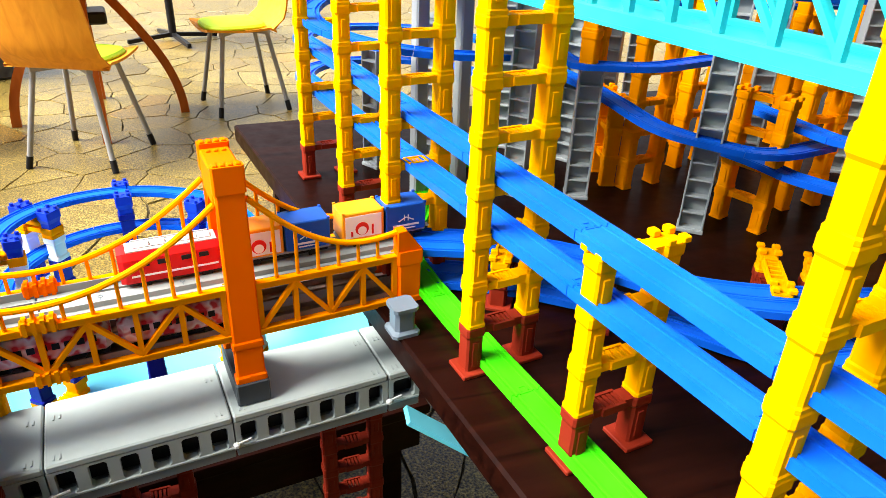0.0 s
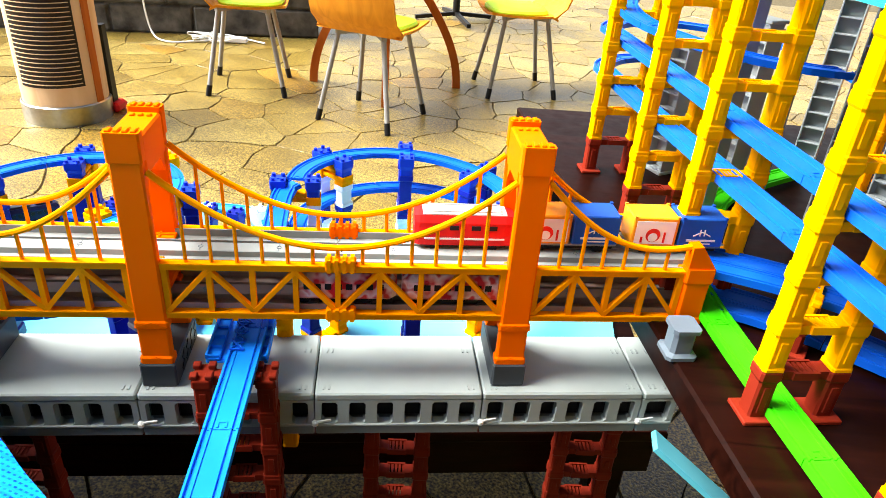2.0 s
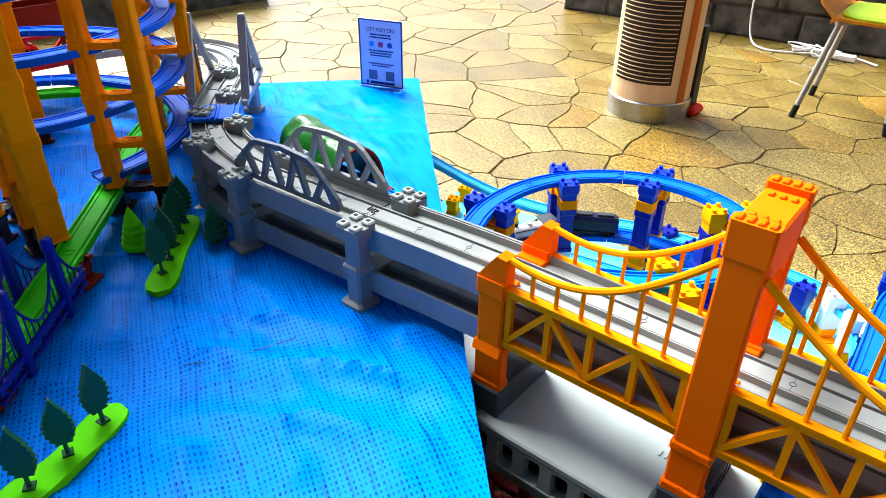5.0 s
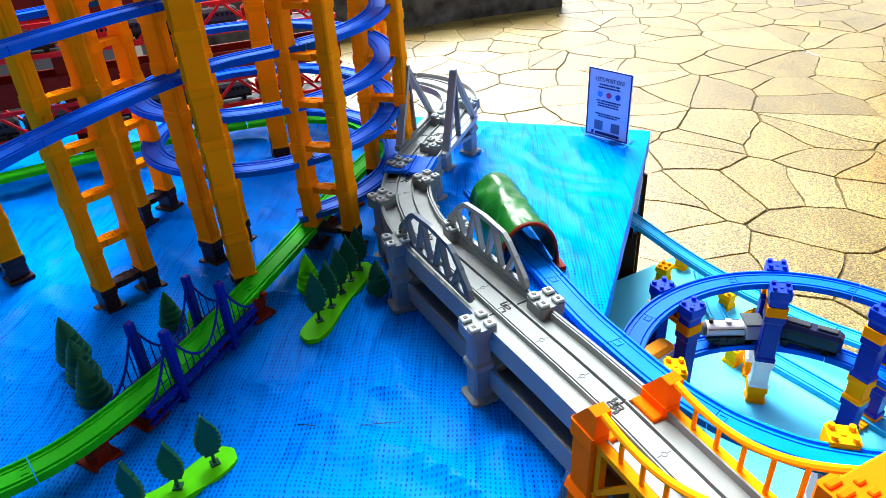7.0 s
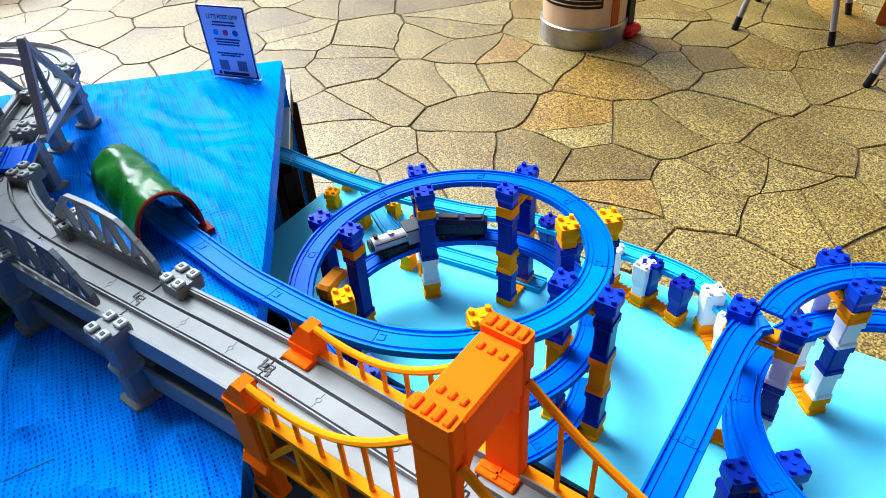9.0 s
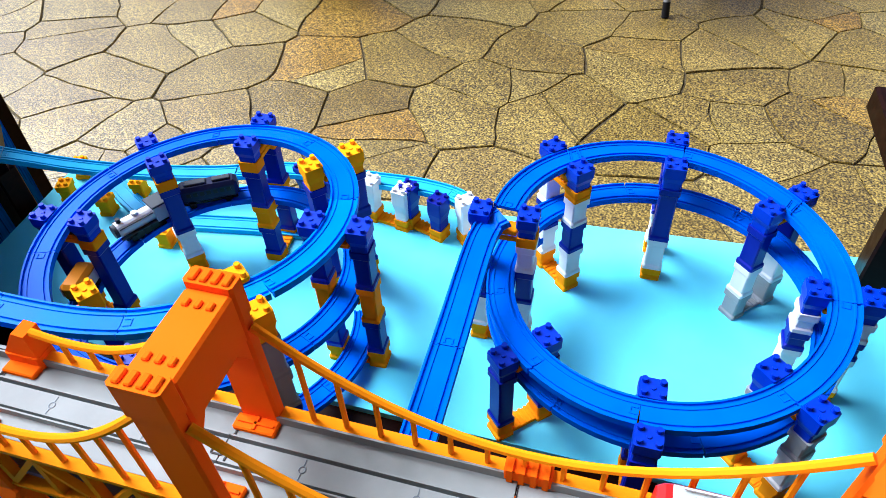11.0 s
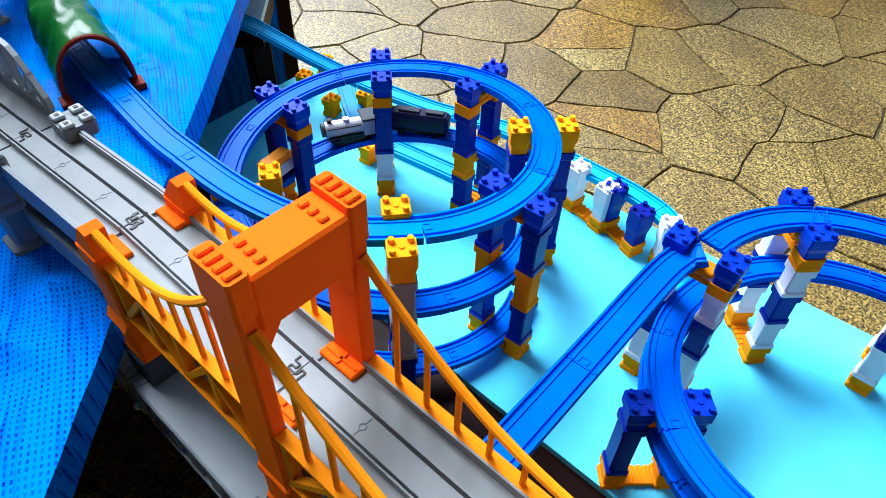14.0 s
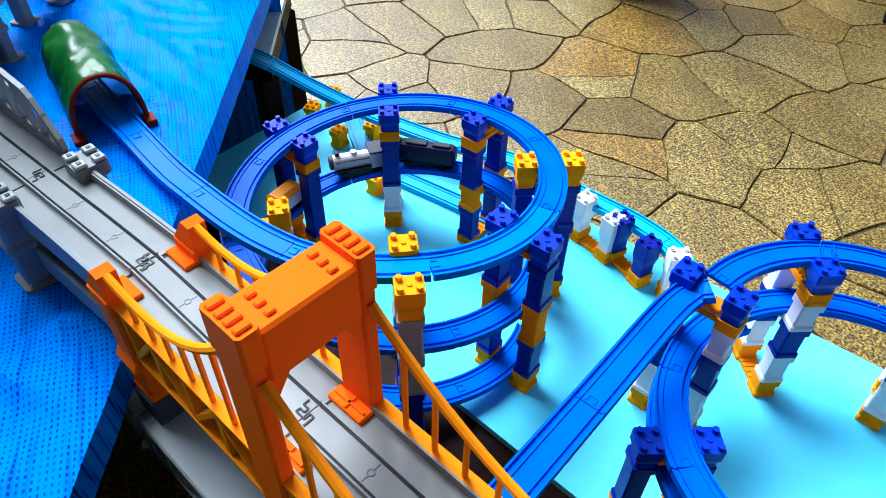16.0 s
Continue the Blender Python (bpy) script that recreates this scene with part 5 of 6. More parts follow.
tunnel = thing("toy_tunnel", pose(-0.916, 1.096, TARP_Z + .003, 0, 0, 175), "glossy dark green toy tunnel with a maroon portal rim", "toy tunnel")
part("shell", tunnel_geo(), TUNNEL, tunnel, smooth=True)
g = Geo().tube([(0.0, -math.cos(math.pi * k / 20) * .0465, .005 + math.sin(math.pi * k / 20) ** .8 * .077) for k in range(21)], .0035, 6)
part("portal_rim", g, MAROON, tunnel, "maroon portal rim")
for s in (-1, 1):
    part("foot", Geo().box(-.020, s * .047 - .008, 0, .006, s * .047 + .008, .008, .001), MAROON, tunnel, "maroon foot")

# ---- sign ----
PAPER = plastic("printed_paper", (0.62, 0.70, 0.90), 0.3, 0.05)
ACRYL, _nt, _b = base_material("clear_acrylic", 0.05)
_b.inputs["Base Color"].default_value, _b.inputs["Transmission Weight"].default_value, _b.inputs["IOR"].default_value = (0.95, 0.97, 1, 1), 1.0, 1.3
INK = plastic("dark_blue_ink", (0.012, 0.03, 0.16), 0.4, 0.05)
sp, sq = Vector((-1.368, 1.437, 0)), Vector((-1.278, 1.482, 0))
sign = thing("sign_stand", Matrix.Translation((sp + sq) / 2 + Vector((0, 0, TARP_Z + .002))) @ Matrix.Rotation(math.atan2(sq.y - sp.y, sq.x - sp.x), 4, "Z"), "clear acrylic stand holding a printed notice on the tarpaulin", "sign")
part("base", Geo().box(-.055, -.020, 0, .055, .025, .003, .001), ACRYL, sign, "clear acrylic foot")
SW, SH = .0525, .148
part("sheet", Geo().box(-SW, -.0015, .004, SW, .0015, .004 + SH), PAPER, sign, "pale blue printed notice")
g = Geo()
for x0, z0, x1, z1 in ((-SW, .004, -SW + .003, .004 + SH), (SW - .003, .004, SW, .004 + SH), (-SW + .003, .004, SW - .003, .007), (-SW + .003, .001 + SH, SW - .003, .004 + SH)):
    g.box(x0, -.0024, z0, x1, -.0016, z1)
part("border", g, INK, sign, "dark blue border")
g = Geo()
rs = random.Random(3)
for z in (.118, .112, .083, .0775, .072, .054, .049):
    w = rs.uniform(.022, .032)
    x = -w
    while x < w:
        k = rs.uniform(.002, .006)
        g.box(x, -.0022, z, min(x + k, w), -.0016, z + .003)
        x += k + .0012
tagged(part("small_print", g, INK, sign, "lines of small dark blue print"), kind="stuff")
for cx in (-.021, .021):
    g = Geo().box(cx - .0105, -.0022, .019, cx + .0105, -.0016, .040)
    part("grey_patch", g, plastic("grey_print", (.12, .15, .25), .4), sign, "small grey printed square")
part("train_picture", Geo().box(-.028, -.0022, .009, .032, -.0016, .015).box(-.038, -.0022, .009, -.032, -.0016, .016), INK, sign)
for cx, m in ((-.022, plastic("icon_light_blue", (.05, .30, .75))), (.0, plastic("icon_magenta", (.55, .05, .22))), (.022, plastic("icon_blue", (.03, .10, .45)))):
    part("icon", Geo().prism([(cx + .0065 * math.cos(a), .0065 * math.sin(a)) for a in [k * math.pi / 4 + math.pi / 8 for k in range(8)]], 0, .0006), m, sign, at=Matrix.Translation((0, -.0016, .0985)) @ Matrix.Rotation(radians(90), 4, "X"))
fc = bpy.data.curves.new("heading", "FONT")
fc.body, fc.size, fc.extrude, fc.align_x = "LET'S POST ON!", .0125, .0002, "CENTER"
fc.materials.append(INK)
tx = new("heading_text", fc)
tx.parent = sign
tx.matrix_basis = Matrix.Translation((0, -.0022, .126)) @ Matrix.Rotation(radians(90), 4, "X")
tx.scale = (.8, 1, 1)

# ---- tall tower on the tarpaulin ----
TL = TARP_Z + .003
for x, y, turn, n in ((-1.107, .826, 56, 12), (-1.044, .672, 5, 12), (-1.076, .50, 123, 12), (-1.163, .652, 135, 12), (-1.35, .53, 140, 12), (-1.29, .972, 60, 12), (-1.47, 1.0, 150, 12), (-1.52, .783, 0, 12), (-1.237, .301, 30, 12)):
    tall_pier(x, y, turn, TL, n, .0637, AMBER, "tall amber tiered pier on black-brown feet", "amber piers of the tarpaulin tower", foot=BLACKBROWN, foot_h=.037, sep=.060, wide=1.45)
LC = (-1.346, 0.773)
# topmost turns and pier tiers are out of view, added to shade those below
for k in range(9):
    z = .682 + .091 * k
    if k < 3:
        # the lowest turns close round behind the front piers
        track("tower_track", helix(LC, RC, 215, -140 if k else 0, z + .043, z - .02 if k else z), RAIL, "blue toy rails turning in a low loop inside the amber tower", .2)
        continue
    arc = [(LC[0] + RC * math.cos(radians(a)), LC[1] + RC * math.sin(radians(a)), z + .0002 * a) for a in range(205, -1, -10)]
    back = [(-1.17, 0.091, z + .055), (-1.282, 0.334, z + .052), (-1.421, 0.537, z + .048), (-1.508, 0.628, z + .044)]
    front = [(-1.136, 0.699, z - .004), (-1.083, 0.603, z - .006), (-1.005, 0.512, z - .008), (-0.909, 0.431, z - .008), (-0.795, 0.371, z - .006)]
    if k == 3:
        front = [(x, y, h - .025 * (i + 1) / 5) for i, (x, y, h) in enumerate(front)]
    track("tower_track", smooth_path(back + arc[::2] + front, 4), RAIL, "long curved blue toy rails winding through the amber tower", .2)
RX, RY = -1.716, 0.475
for x, y, z, ln, turn in ((RX, RY, .858, 1.0, 94), (RX, RY, .689, 1.0, 94)):
    m = pose(x, y, z, 0, 0, turn)
    red_bridge = thing("red_truss_bridge", m, "red plastic truss bridge behind the amber tower", "toy bridge", "red truss bridges")
    for v in (0, .06):
        part("lower_chord", Geo().box(-ln / 2, v - .004, 0, ln / 2, v + .004, .010), RED, red_bridge)
        part("upper_chord", Geo().box(-ln / 2, v - .004, .062, ln / 2, v + .004, .070), RED, red_bridge)
        for k in range(16):
            a, b = -ln / 2 + ln * k / 16, -ln / 2 + ln * (k + 1) / 16
            part("brace", Geo().bar((a, v, .006 if k % 2 else .066), (b, v, .066 if k % 2 else .006), .006, .006, (0, 1, 0)), RED, red_bridge)
    part("deck", Geo().box(-ln / 2, .005, .002, ln / 2, .055, .008), DARK, red_bridge)
    if z < 1:
        for v in (-.006, .066):
            part("girder", Geo().box(-ln / 2, v - .003, .078, ln / 2, v + .003, .130, .001), MAROON, red_bridge, "dark maroon girder between the trusses")
    for u in (-ln / 2 + .02, -.1, .15, ln / 2 - .02):
        part("column", Geo().loft([(TL - z, .016, .03), (TL - z + .01, .012, .026), (0, .012, .026)], .003, (u, .03)), MAROON, red_bridge, "dark maroon support column")
green_b = [(-1.43, 0.99, 0.663), (-1.558, 0.957, 0.663), (-1.643, 0.841, 0.663), (-1.658, 0.674, 0.663), (-1.609, 0.398, 0.663), (-1.542, 0.144, 0.663)]
track("green_track", smooth_path(green_b, 6), GREEN, "bright green toy rails behind the amber tower", .2)
green_l = [(-1.43, 0.99, 0.663), (-1.36, 0.95, 0.663), (-1.271, 0.882, 0.663), (-1.13, 0.792, 0.663), (-1.016, 0.713, 0.663), (-0.858, 0.598, 0.663), (-0.795, 0.543, 0.663), (-0.722, 0.457, 0.663), (-0.69, 0.36, 0.663), (-0.69, 0.25, 0.663)]
track("green_track", smooth_path(green_l, 6), GREEN, "bright green toy rails on maroon piers over the tarpaulin", .2)
for x, y, t in ((-.935, .654, 126), (-.765, .51, 133), (-1.22, .85, 125), (-.69, .30, 180)):
    tall_pier(x, y, t, TL, 0, .05, MAROON, "short maroon pier under the green track", "maroon piers of the green track", foot=MAROON, foot_h=.028, sep=.062)


def mini_bridge():
    a, b = Vector((-0.775, 0.524, 0.663)), Vector((-0.945, 0.661, 0.663))
    ln = (b - a).length
    root = thing("small_suspension_bridge", Matrix.Translation(a) @ Matrix.Rotation(math.atan2(b.y - a.y, b.x - a.x), 4, "Z"), "small navy toy suspension bridge carrying the green track", "toy bridge")
    for v in (-.026, .026):
        for u in (ln * .26, ln * .74):
            part("tower", Geo().box(u - .006, v - .005, -.030, u + .006, v + .005, .080, .002), NAVY, root)
        part("girder", Geo().box(0, v - .003, -.006, ln, v + .003, .002).box(0, v - .002, -.020, ln, v + .002, -.016), NAVY, root)
        g = Geo()
        for i in range(12):
            p, q = ln * i / 12, ln * (i + 1) / 12
            g.bar((p, v, -.018 if i % 2 else -.004), (q, v, -.004 if i % 2 else -.018), .002, .002, (0, 1, 0))
        part("lattice", g, NAVY, root)

        def sag(f):
            if f < .26:
                return .006 + .068 * (f / .26) ** 2
            if f > .74:
                return .006 + .068 * ((1 - f) / .26) ** 2
            return .010 + .064 * ((f - .5) / .24) ** 2
        part("rope", Geo().tube([(ln * k / 30, v, sag(k / 30)) for k in range(31)], .0018, 6), NAVY, root)
        for k in range(1, 20):
            part("hanger", Geo().rod((ln * k / 20, v, 0), (ln * k / 20, v, sag(k / 20)), .0009, 5), NAVY, root)
    part("cross_beams", Geo().box(.002, -.026, -.012, .008, .026, -.006).box(ln - .008, -.026, -.012, ln - .002, .026, -.006), NAVY, root)


mini_bridge()


# ---- toy trees ----
def toy_tree(x, y, h, mat=LEAF, kind=0, z=TARP_Z + .003, turn=0):
    root = thing("toy_tree", pose(x, y, z, 0, 0, turn), "dark green plastic toy tree" if mat is LEAF else "lime green plastic toy tree", "toy tree", "toy trees")
    part("trunk", Geo().rod((0, 0, 0), (0, 0, h * .3), .0022, 6).box(-.005, -.005, 0, .005, .005, .002), mat, root)
    g = Geo()
    if kind == 0:
        n = 9
        out = []
        for i in range(n):
            f = i / (n - 1)
            r = h * .19 * math.sin(math.pi * min(1, .18 + f * .85)) + .001
            out += [(r, h * (.22 + .76 * f)), (r * .72, h * (.22 + .76 * (f + .06)))]
        prof = [(r, z2) for r, z2 in out] 
        pts = prof + [(-r, z2) for r, z2 in reversed(prof)]
        k = len(pts)
        g.add([(a, -.0028, b) for a, b in pts] + [(a, .0028, b) for a, b in pts], [tuple(range(k)), tuple(range(2 * k - 1, k - 1, -1))] + [(i, k + i, k + (i + 1) % k, (i + 1) % k) for i in range(k)])
    else:
        prof = [(h * .10, h * .12), (h * .26, h * .16)]
        for i in range(1, 6):
            f = i / 6
            prof += [(h * .26 * (1 - f) ** .8 + .004, h * (.16 + .80 * f) - .002), (h * .23 * (1 - f) ** .8 + .003, h * (.16 + .80 * f))]
        prof.append((.001, h))
        g.lathe(prof, 14)
    part("crown", g, mat, root, smooth=kind == 1)
    return root


def grass_strip(pts, w, label):
    g = Geo()
    sp = smooth_path([(x, y, TARP_Z + .004) for x, y in pts], 6)
    m, left, right = len(sp), [], []
    for i, p in enumerate(sp):
        d = (sp[min(i + 1, m - 1)] - sp[max(i - 1, 0)]).normalized()
        f = i / (m - 1)
        r = w * min(1, math.sqrt(max(0.02, 1 - (2 * f - 1) ** 8))) * (1 + .1 * math.sin(9 * f))
        s = Vector((d.y, -d.x, 0)) * r
        left.append(p + s), right.append(p - s)
    out = [(p.x, p.y) for p in left] + [(p.x, p.y) for p in reversed(right)]
    g.prism(out, TARP_Z - .002, TARP_Z + .010)
    return solid("grass_strip", g, LIME, label, "toy base", group="grass bases")


grass_strip([(-0.862, 0.741), (-0.908, 0.777), (-0.96, 0.815), (-1.025, 0.862)], .018, "lime green plastic strip holding a row of toy trees")
grass_strip([(-0.695, 0.633), (-0.667, 0.59), (-0.648, 0.552), (-0.635, 0.51)], .018, "lime green plastic strip holding a row of toy trees")
for x, y, h in ((-.898, .765, .070), (-.925, .787, .068), (-.955, .808, .066), (-.983, .828, .068), (-1.008, .847, .066), (-.680, .612, .062), (-.660, .573, .058), (-.642, .535, .062)):
    toy_tree(x, y, h * 1.15, turn=84 + 22 * math.sin(x * 90), z=TARP_Z + .010)
for x, y, h, m in ((-.935, .860, .064, LEAF), (-.979, .765, .072, LIME), (-.835, .475, .078, LEAF), (-.880, .458, .078, LEAF), (-.93, .44, .082, LEAF), (-.965, .565, .066, LEAF), (-.935, .60, .055, LIME)):
    toy_tree(x, y, h, m, 1)

# pale slat leaning under the brown table
solid("narrow_board", Geo().bar((.375, 1.045, .50), (.50, 1.03, .40), .036, .008, (0, 0, 1)), BOARD, "pale blue painted strip of board leaning under the brown table", "board")

# ---- trains ----
def wheels(root, ln, mat=DARK):
    for u in (-ln * .3, ln * .3):
        for v in (-.0125, .0125):
            part("wheel", Geo().rod((u, v - .002, .006), (u, v + .002, .006), .006, 14), mat, root)
    part("chassis", Geo().box(-ln / 2 + .004, -.012, .006, ln / 2 - .004, .012, .012, .001), mat, root)


def loco(m, label):
    root = thing("toy_locomotive", m, label, "toy train", "container train")
    wheels(root, .105)
    g = Geo()
    prof = [(-.0165, .010), (.0165, .010), (.0175, .022), (.0165, .037), (.012, .044), (-.012, .044), (-.0165, .037), (-.0175, .022)]
    secs = [(-.055, .80), (-.050, .95), (-.044, 1), (.044, 1), (.050, .95), (.055, .80)]
    vs = [(u, s * k, .010 + (w - .010) * (.75 + .25 * k)) for u, k in secs for s, w in prof]
    n = len(prof)
    fs = [(i * n + j, i * n + (j + 1) % n, i * n + n + (j + 1) % n, i * n + n + j) for i in range(len(secs) - 1) for j in range(n)] + [tuple(range(n - 1, -1, -1)), tuple(range((len(secs) - 1) * n, len(secs) * n))]
    part("body", g.add(vs, fs), RED, root)
    part("roof", Geo().box(-.046, -.0115, .0435, .046, .0115, .0455, .0005), PALE, root, "pale grey roof with equipment")
    g = Geo()
    for u in (-.034, -.02, -.004, .012, .028):
        g.box(u - .006, -.006, .0455, u + .005, .006, .048, .0005)
    g.bar((-.04, .009, .0475), (.04, .009, .0475), .0012, .0012).bar((-.04, -.009, .0475), (.04, -.009, .0475), .0012, .0012)
    part("roof_gear", g, SILVER, root, "white and grey roof equipment")
    for e in (-1, 1):
        part("windscreen", Geo().add([(e * .0505, -.013, .030), (e * .0505, .013, .030), (e * .0475, .012, .040), (e * .0475, -.012, .040)], [(0, 1, 2, 3)] if e > 0 else [(3, 2, 1, 0)]), DARK, root, "dark windscreen")
        for k in (-.03, -.012, .012, .03):
            part("side_window", Geo().box(k - .005, e * .0172 - .0006, .029, k + .005, e * .0172 + .0006, .034), DARK, root)
        part("stripe", Geo().box(-.044, e * .0174 - .0005, .0175, .044, e * .0174 + .0005, .0195), WHITE, root)
    return root


FACE = plastic("printed_panel", (0.85, 0.80, 0.76), 0.35, 0.05)


def wagon(m, first):
    root = thing("container_wagon", m, "flat wagon with an orange and a blue toy container" if first else "flat wagon with two toy containers", "toy train", "container train")
    wheels(root, .112)
    part("flatbed", Geo().box(-.055, -.015, .011, .055, .015, .015, .001), GREY, root, "grey flatbed")
    for u, mat, lab in ((-.0275, BOXORANGE, "orange container with printed white panels"), (.0275, BOXBLUE, "blue container with white print")):
        g = Geo().box(u - .0262, -.0185, .015, u + .0262, .0185, .050, .0012)
        c = part("container", g, mat, root, lab)
        g = Geo()
        for dx in (-.0245, .0245):
            for dy in (-.017, .017):
                g.box(u + dx - .0016, dy - .0016, .0495, u + dx + .0016, dy + .0016, .0515)
        tagged(part("corner_lug", g, mat, c), kind="stuff")
        for s in (-1, 1):
            if mat is BOXORANGE:
                part("panel", Geo().box(u - .0225, s * .0186 - .0005, .018, u + .0225, s * .0186 + .0005, .046), FACE, c, "white printed panel")
                y = s * .0193
                tagged(part("print", Geo().rod((u - .002, y - .0002, .029), (u - .002, y + .0002, .029), .0085, 16), RED, c, "round red printed shape"), kind="stuff")
                tagged(part("print", Geo().rod((u - .002, y - .0004, .0265), (u - .002, y + .0004, .0265), .0055, 14), FACE, c), kind="stuff")
                tagged(part("print", Geo().box(u + .010, y - .0002, .020, u + .0125, y + .0002, .033).box(u - .016, y - .0002, .020, u - .0135, y + .0002, .027), RED, c), kind="stuff")
            else:
                y = s * .0188
                g = Geo().box(u - .017, y - .0002, .022, u + .017, y + .0002, .0245)
                g.box(u - .012, y - .0002, .0185, u + .012, y + .0002, .0198).bar((u - .010, y, .029), (u, y, .034), .0012, .0006, (0, 1, 0)).bar((u, y, .034), (u + .010, y, .029), .0012, .0006, (0, 1, 0)).box(u - .003, y - .0002, .029, u - .0018, y + .0002, .037).box(u + .002, y - .0002, .029, u + .0032, y + .0002, .037)
                tagged(part("print", g, WHITE, c, "white printed bridge mark and bars"), kind="stuff")
    part("coupler", Geo().box(.054, -.004, .008, .066, .004, .011, .001), WHITE, root, "white coupling hook")
    return root


TRAIN_V, TRAIN_W = .0125, .1480
loco(BM @ pose(0.082, TRAIN_V, TRAIN_W, 0, 0, 180), "red toy locomotive with a grey roof on the bridge")
wagon(BM @ pose(0.200, TRAIN_V, TRAIN_W, 0, 0, 0), True)
wagon(BM @ pose(0.322, TRAIN_V, TRAIN_W, 0, 0, 0), False)


def coach(m, mat, label, ln=.11, group="lower deck train"):
    root = thing("toy_coach", m, label, "toy train", group)
    wheels(root, ln)
    g = Geo().box(-ln / 2, -.016, .010, ln / 2, .016, .042, .006)
    part("body", g, mat, root)
    for s in (-1, 1):
        k = -ln / 2 + .012
        while k < ln / 2 - .012:
            part("window", Geo().box(k, s * .0163 - .0004, .026, k + .007, s * .0163 + .0004, .033), DARK, root)
            k += .011
    return root


coach(BM @ pose(.070, -.0240, .0955), PINK, "pink and white toy train coach on the lower deck")
coach(BM @ pose(-.046, -.0240, .0955), PINK, "pink and white toy train coach on the lower deck")
SPIRAL_LOCO = 520


def on_spiral(a, lift=.007):
    """A place on the left helix, facing along it."""
    return Matrix.Translation((CL[0] + RC * math.cos(radians(a)), CL[1] + RC * math.sin(radians(a)), zl(a) + lift)) @ Matrix.Rotation(radians(a + 90), 4, "Z")


def steam_loco(m):
    root = thing("toy_locomotive", m, "silver toy steam locomotive on the round spiral", "toy train", "spiral train")
    wheels(root, .085)
    for u in (-.012, .002, .016):
        for v in (-.0145, .0145):
            part("driving_wheel", Geo().rod((u, v - .0015, .0085), (u, v + .0015, .0085), .0075, 14), DARK, root)
    part("boiler", Geo().rod((-.018, 0, .027), (.044, 0, .027), .0135, 20), SILVER, root, smooth=False)
    part("smokebox", Geo().rod((.044, 0, .027), (.050, 0, .027), .0118, 20), CHAR, root, "dark smokebox front")
    part("chimney", Geo().rod((.036, 0, .039), (.036, 0, .047), .004, 10), DARK, root)
    part("dome", Geo().rod((.008, 0, .039), (.008, 0, .044), .0055, 12), SILVER, root)
    part("cab", Geo().box(-.046, -.016, .012, -.018, .016, .042, .002), SILVER, root)
    part("cab_roof", Geo().box(-.048, -.0175, .042, -.016, .0175, .0455, .001), CHAR, root)
    for s in (-1, 1):
        part("running_board", Geo().box(-.018, s * .0150 - .0025, .0165, .046, s * .0150 + .0025, .0185), CHAR, root)
        part("pipe", Geo().bar((-.016, s * .0128, .034), (.042, s * .0128, .034), .0016, .0016), DARK, root)
    return root


steam_loco(on_spiral(SPIRAL_LOCO))
tender = coach(on_spiral(SPIRAL_LOCO - 31), plastic("dark_navy_plastic", (0.008, 0.012, 0.05), 0.32), "dark navy toy tender with roof gear on the round spiral", .10, "spiral train")
part("roof_gear", Geo().box(-.040, -.006, .042, -.010, .006, .046, .001).box(.0, -.007, .042, .036, .007, .0455, .001), CHAR, tender)
car = coach(on_spiral(SPIRAL_LOCO + 38), BOXORANGE, "orange-roofed toy wagon with printed sides on the round spiral", .06, "spiral train")
for s in (-1, 1):
    part("panel", Geo().box(-.026, s * .0169 - .0004, .014, .026, s * .0169 + .0004, .034), FACE, car, "white printed panel")

for z in (.689, .858):
    for k in range(7):
        m = pose(RX, RY, z + .008, 0, 0, 94) @ pose(-.40 + k * .125, .03, 0)
        coach(m, CHAR if k % 3 else RED, "dark toy coach standing on the red truss bridge" if k % 3 else "red toy coach standing on the red truss bridge", .115, "trains on the red bridges")

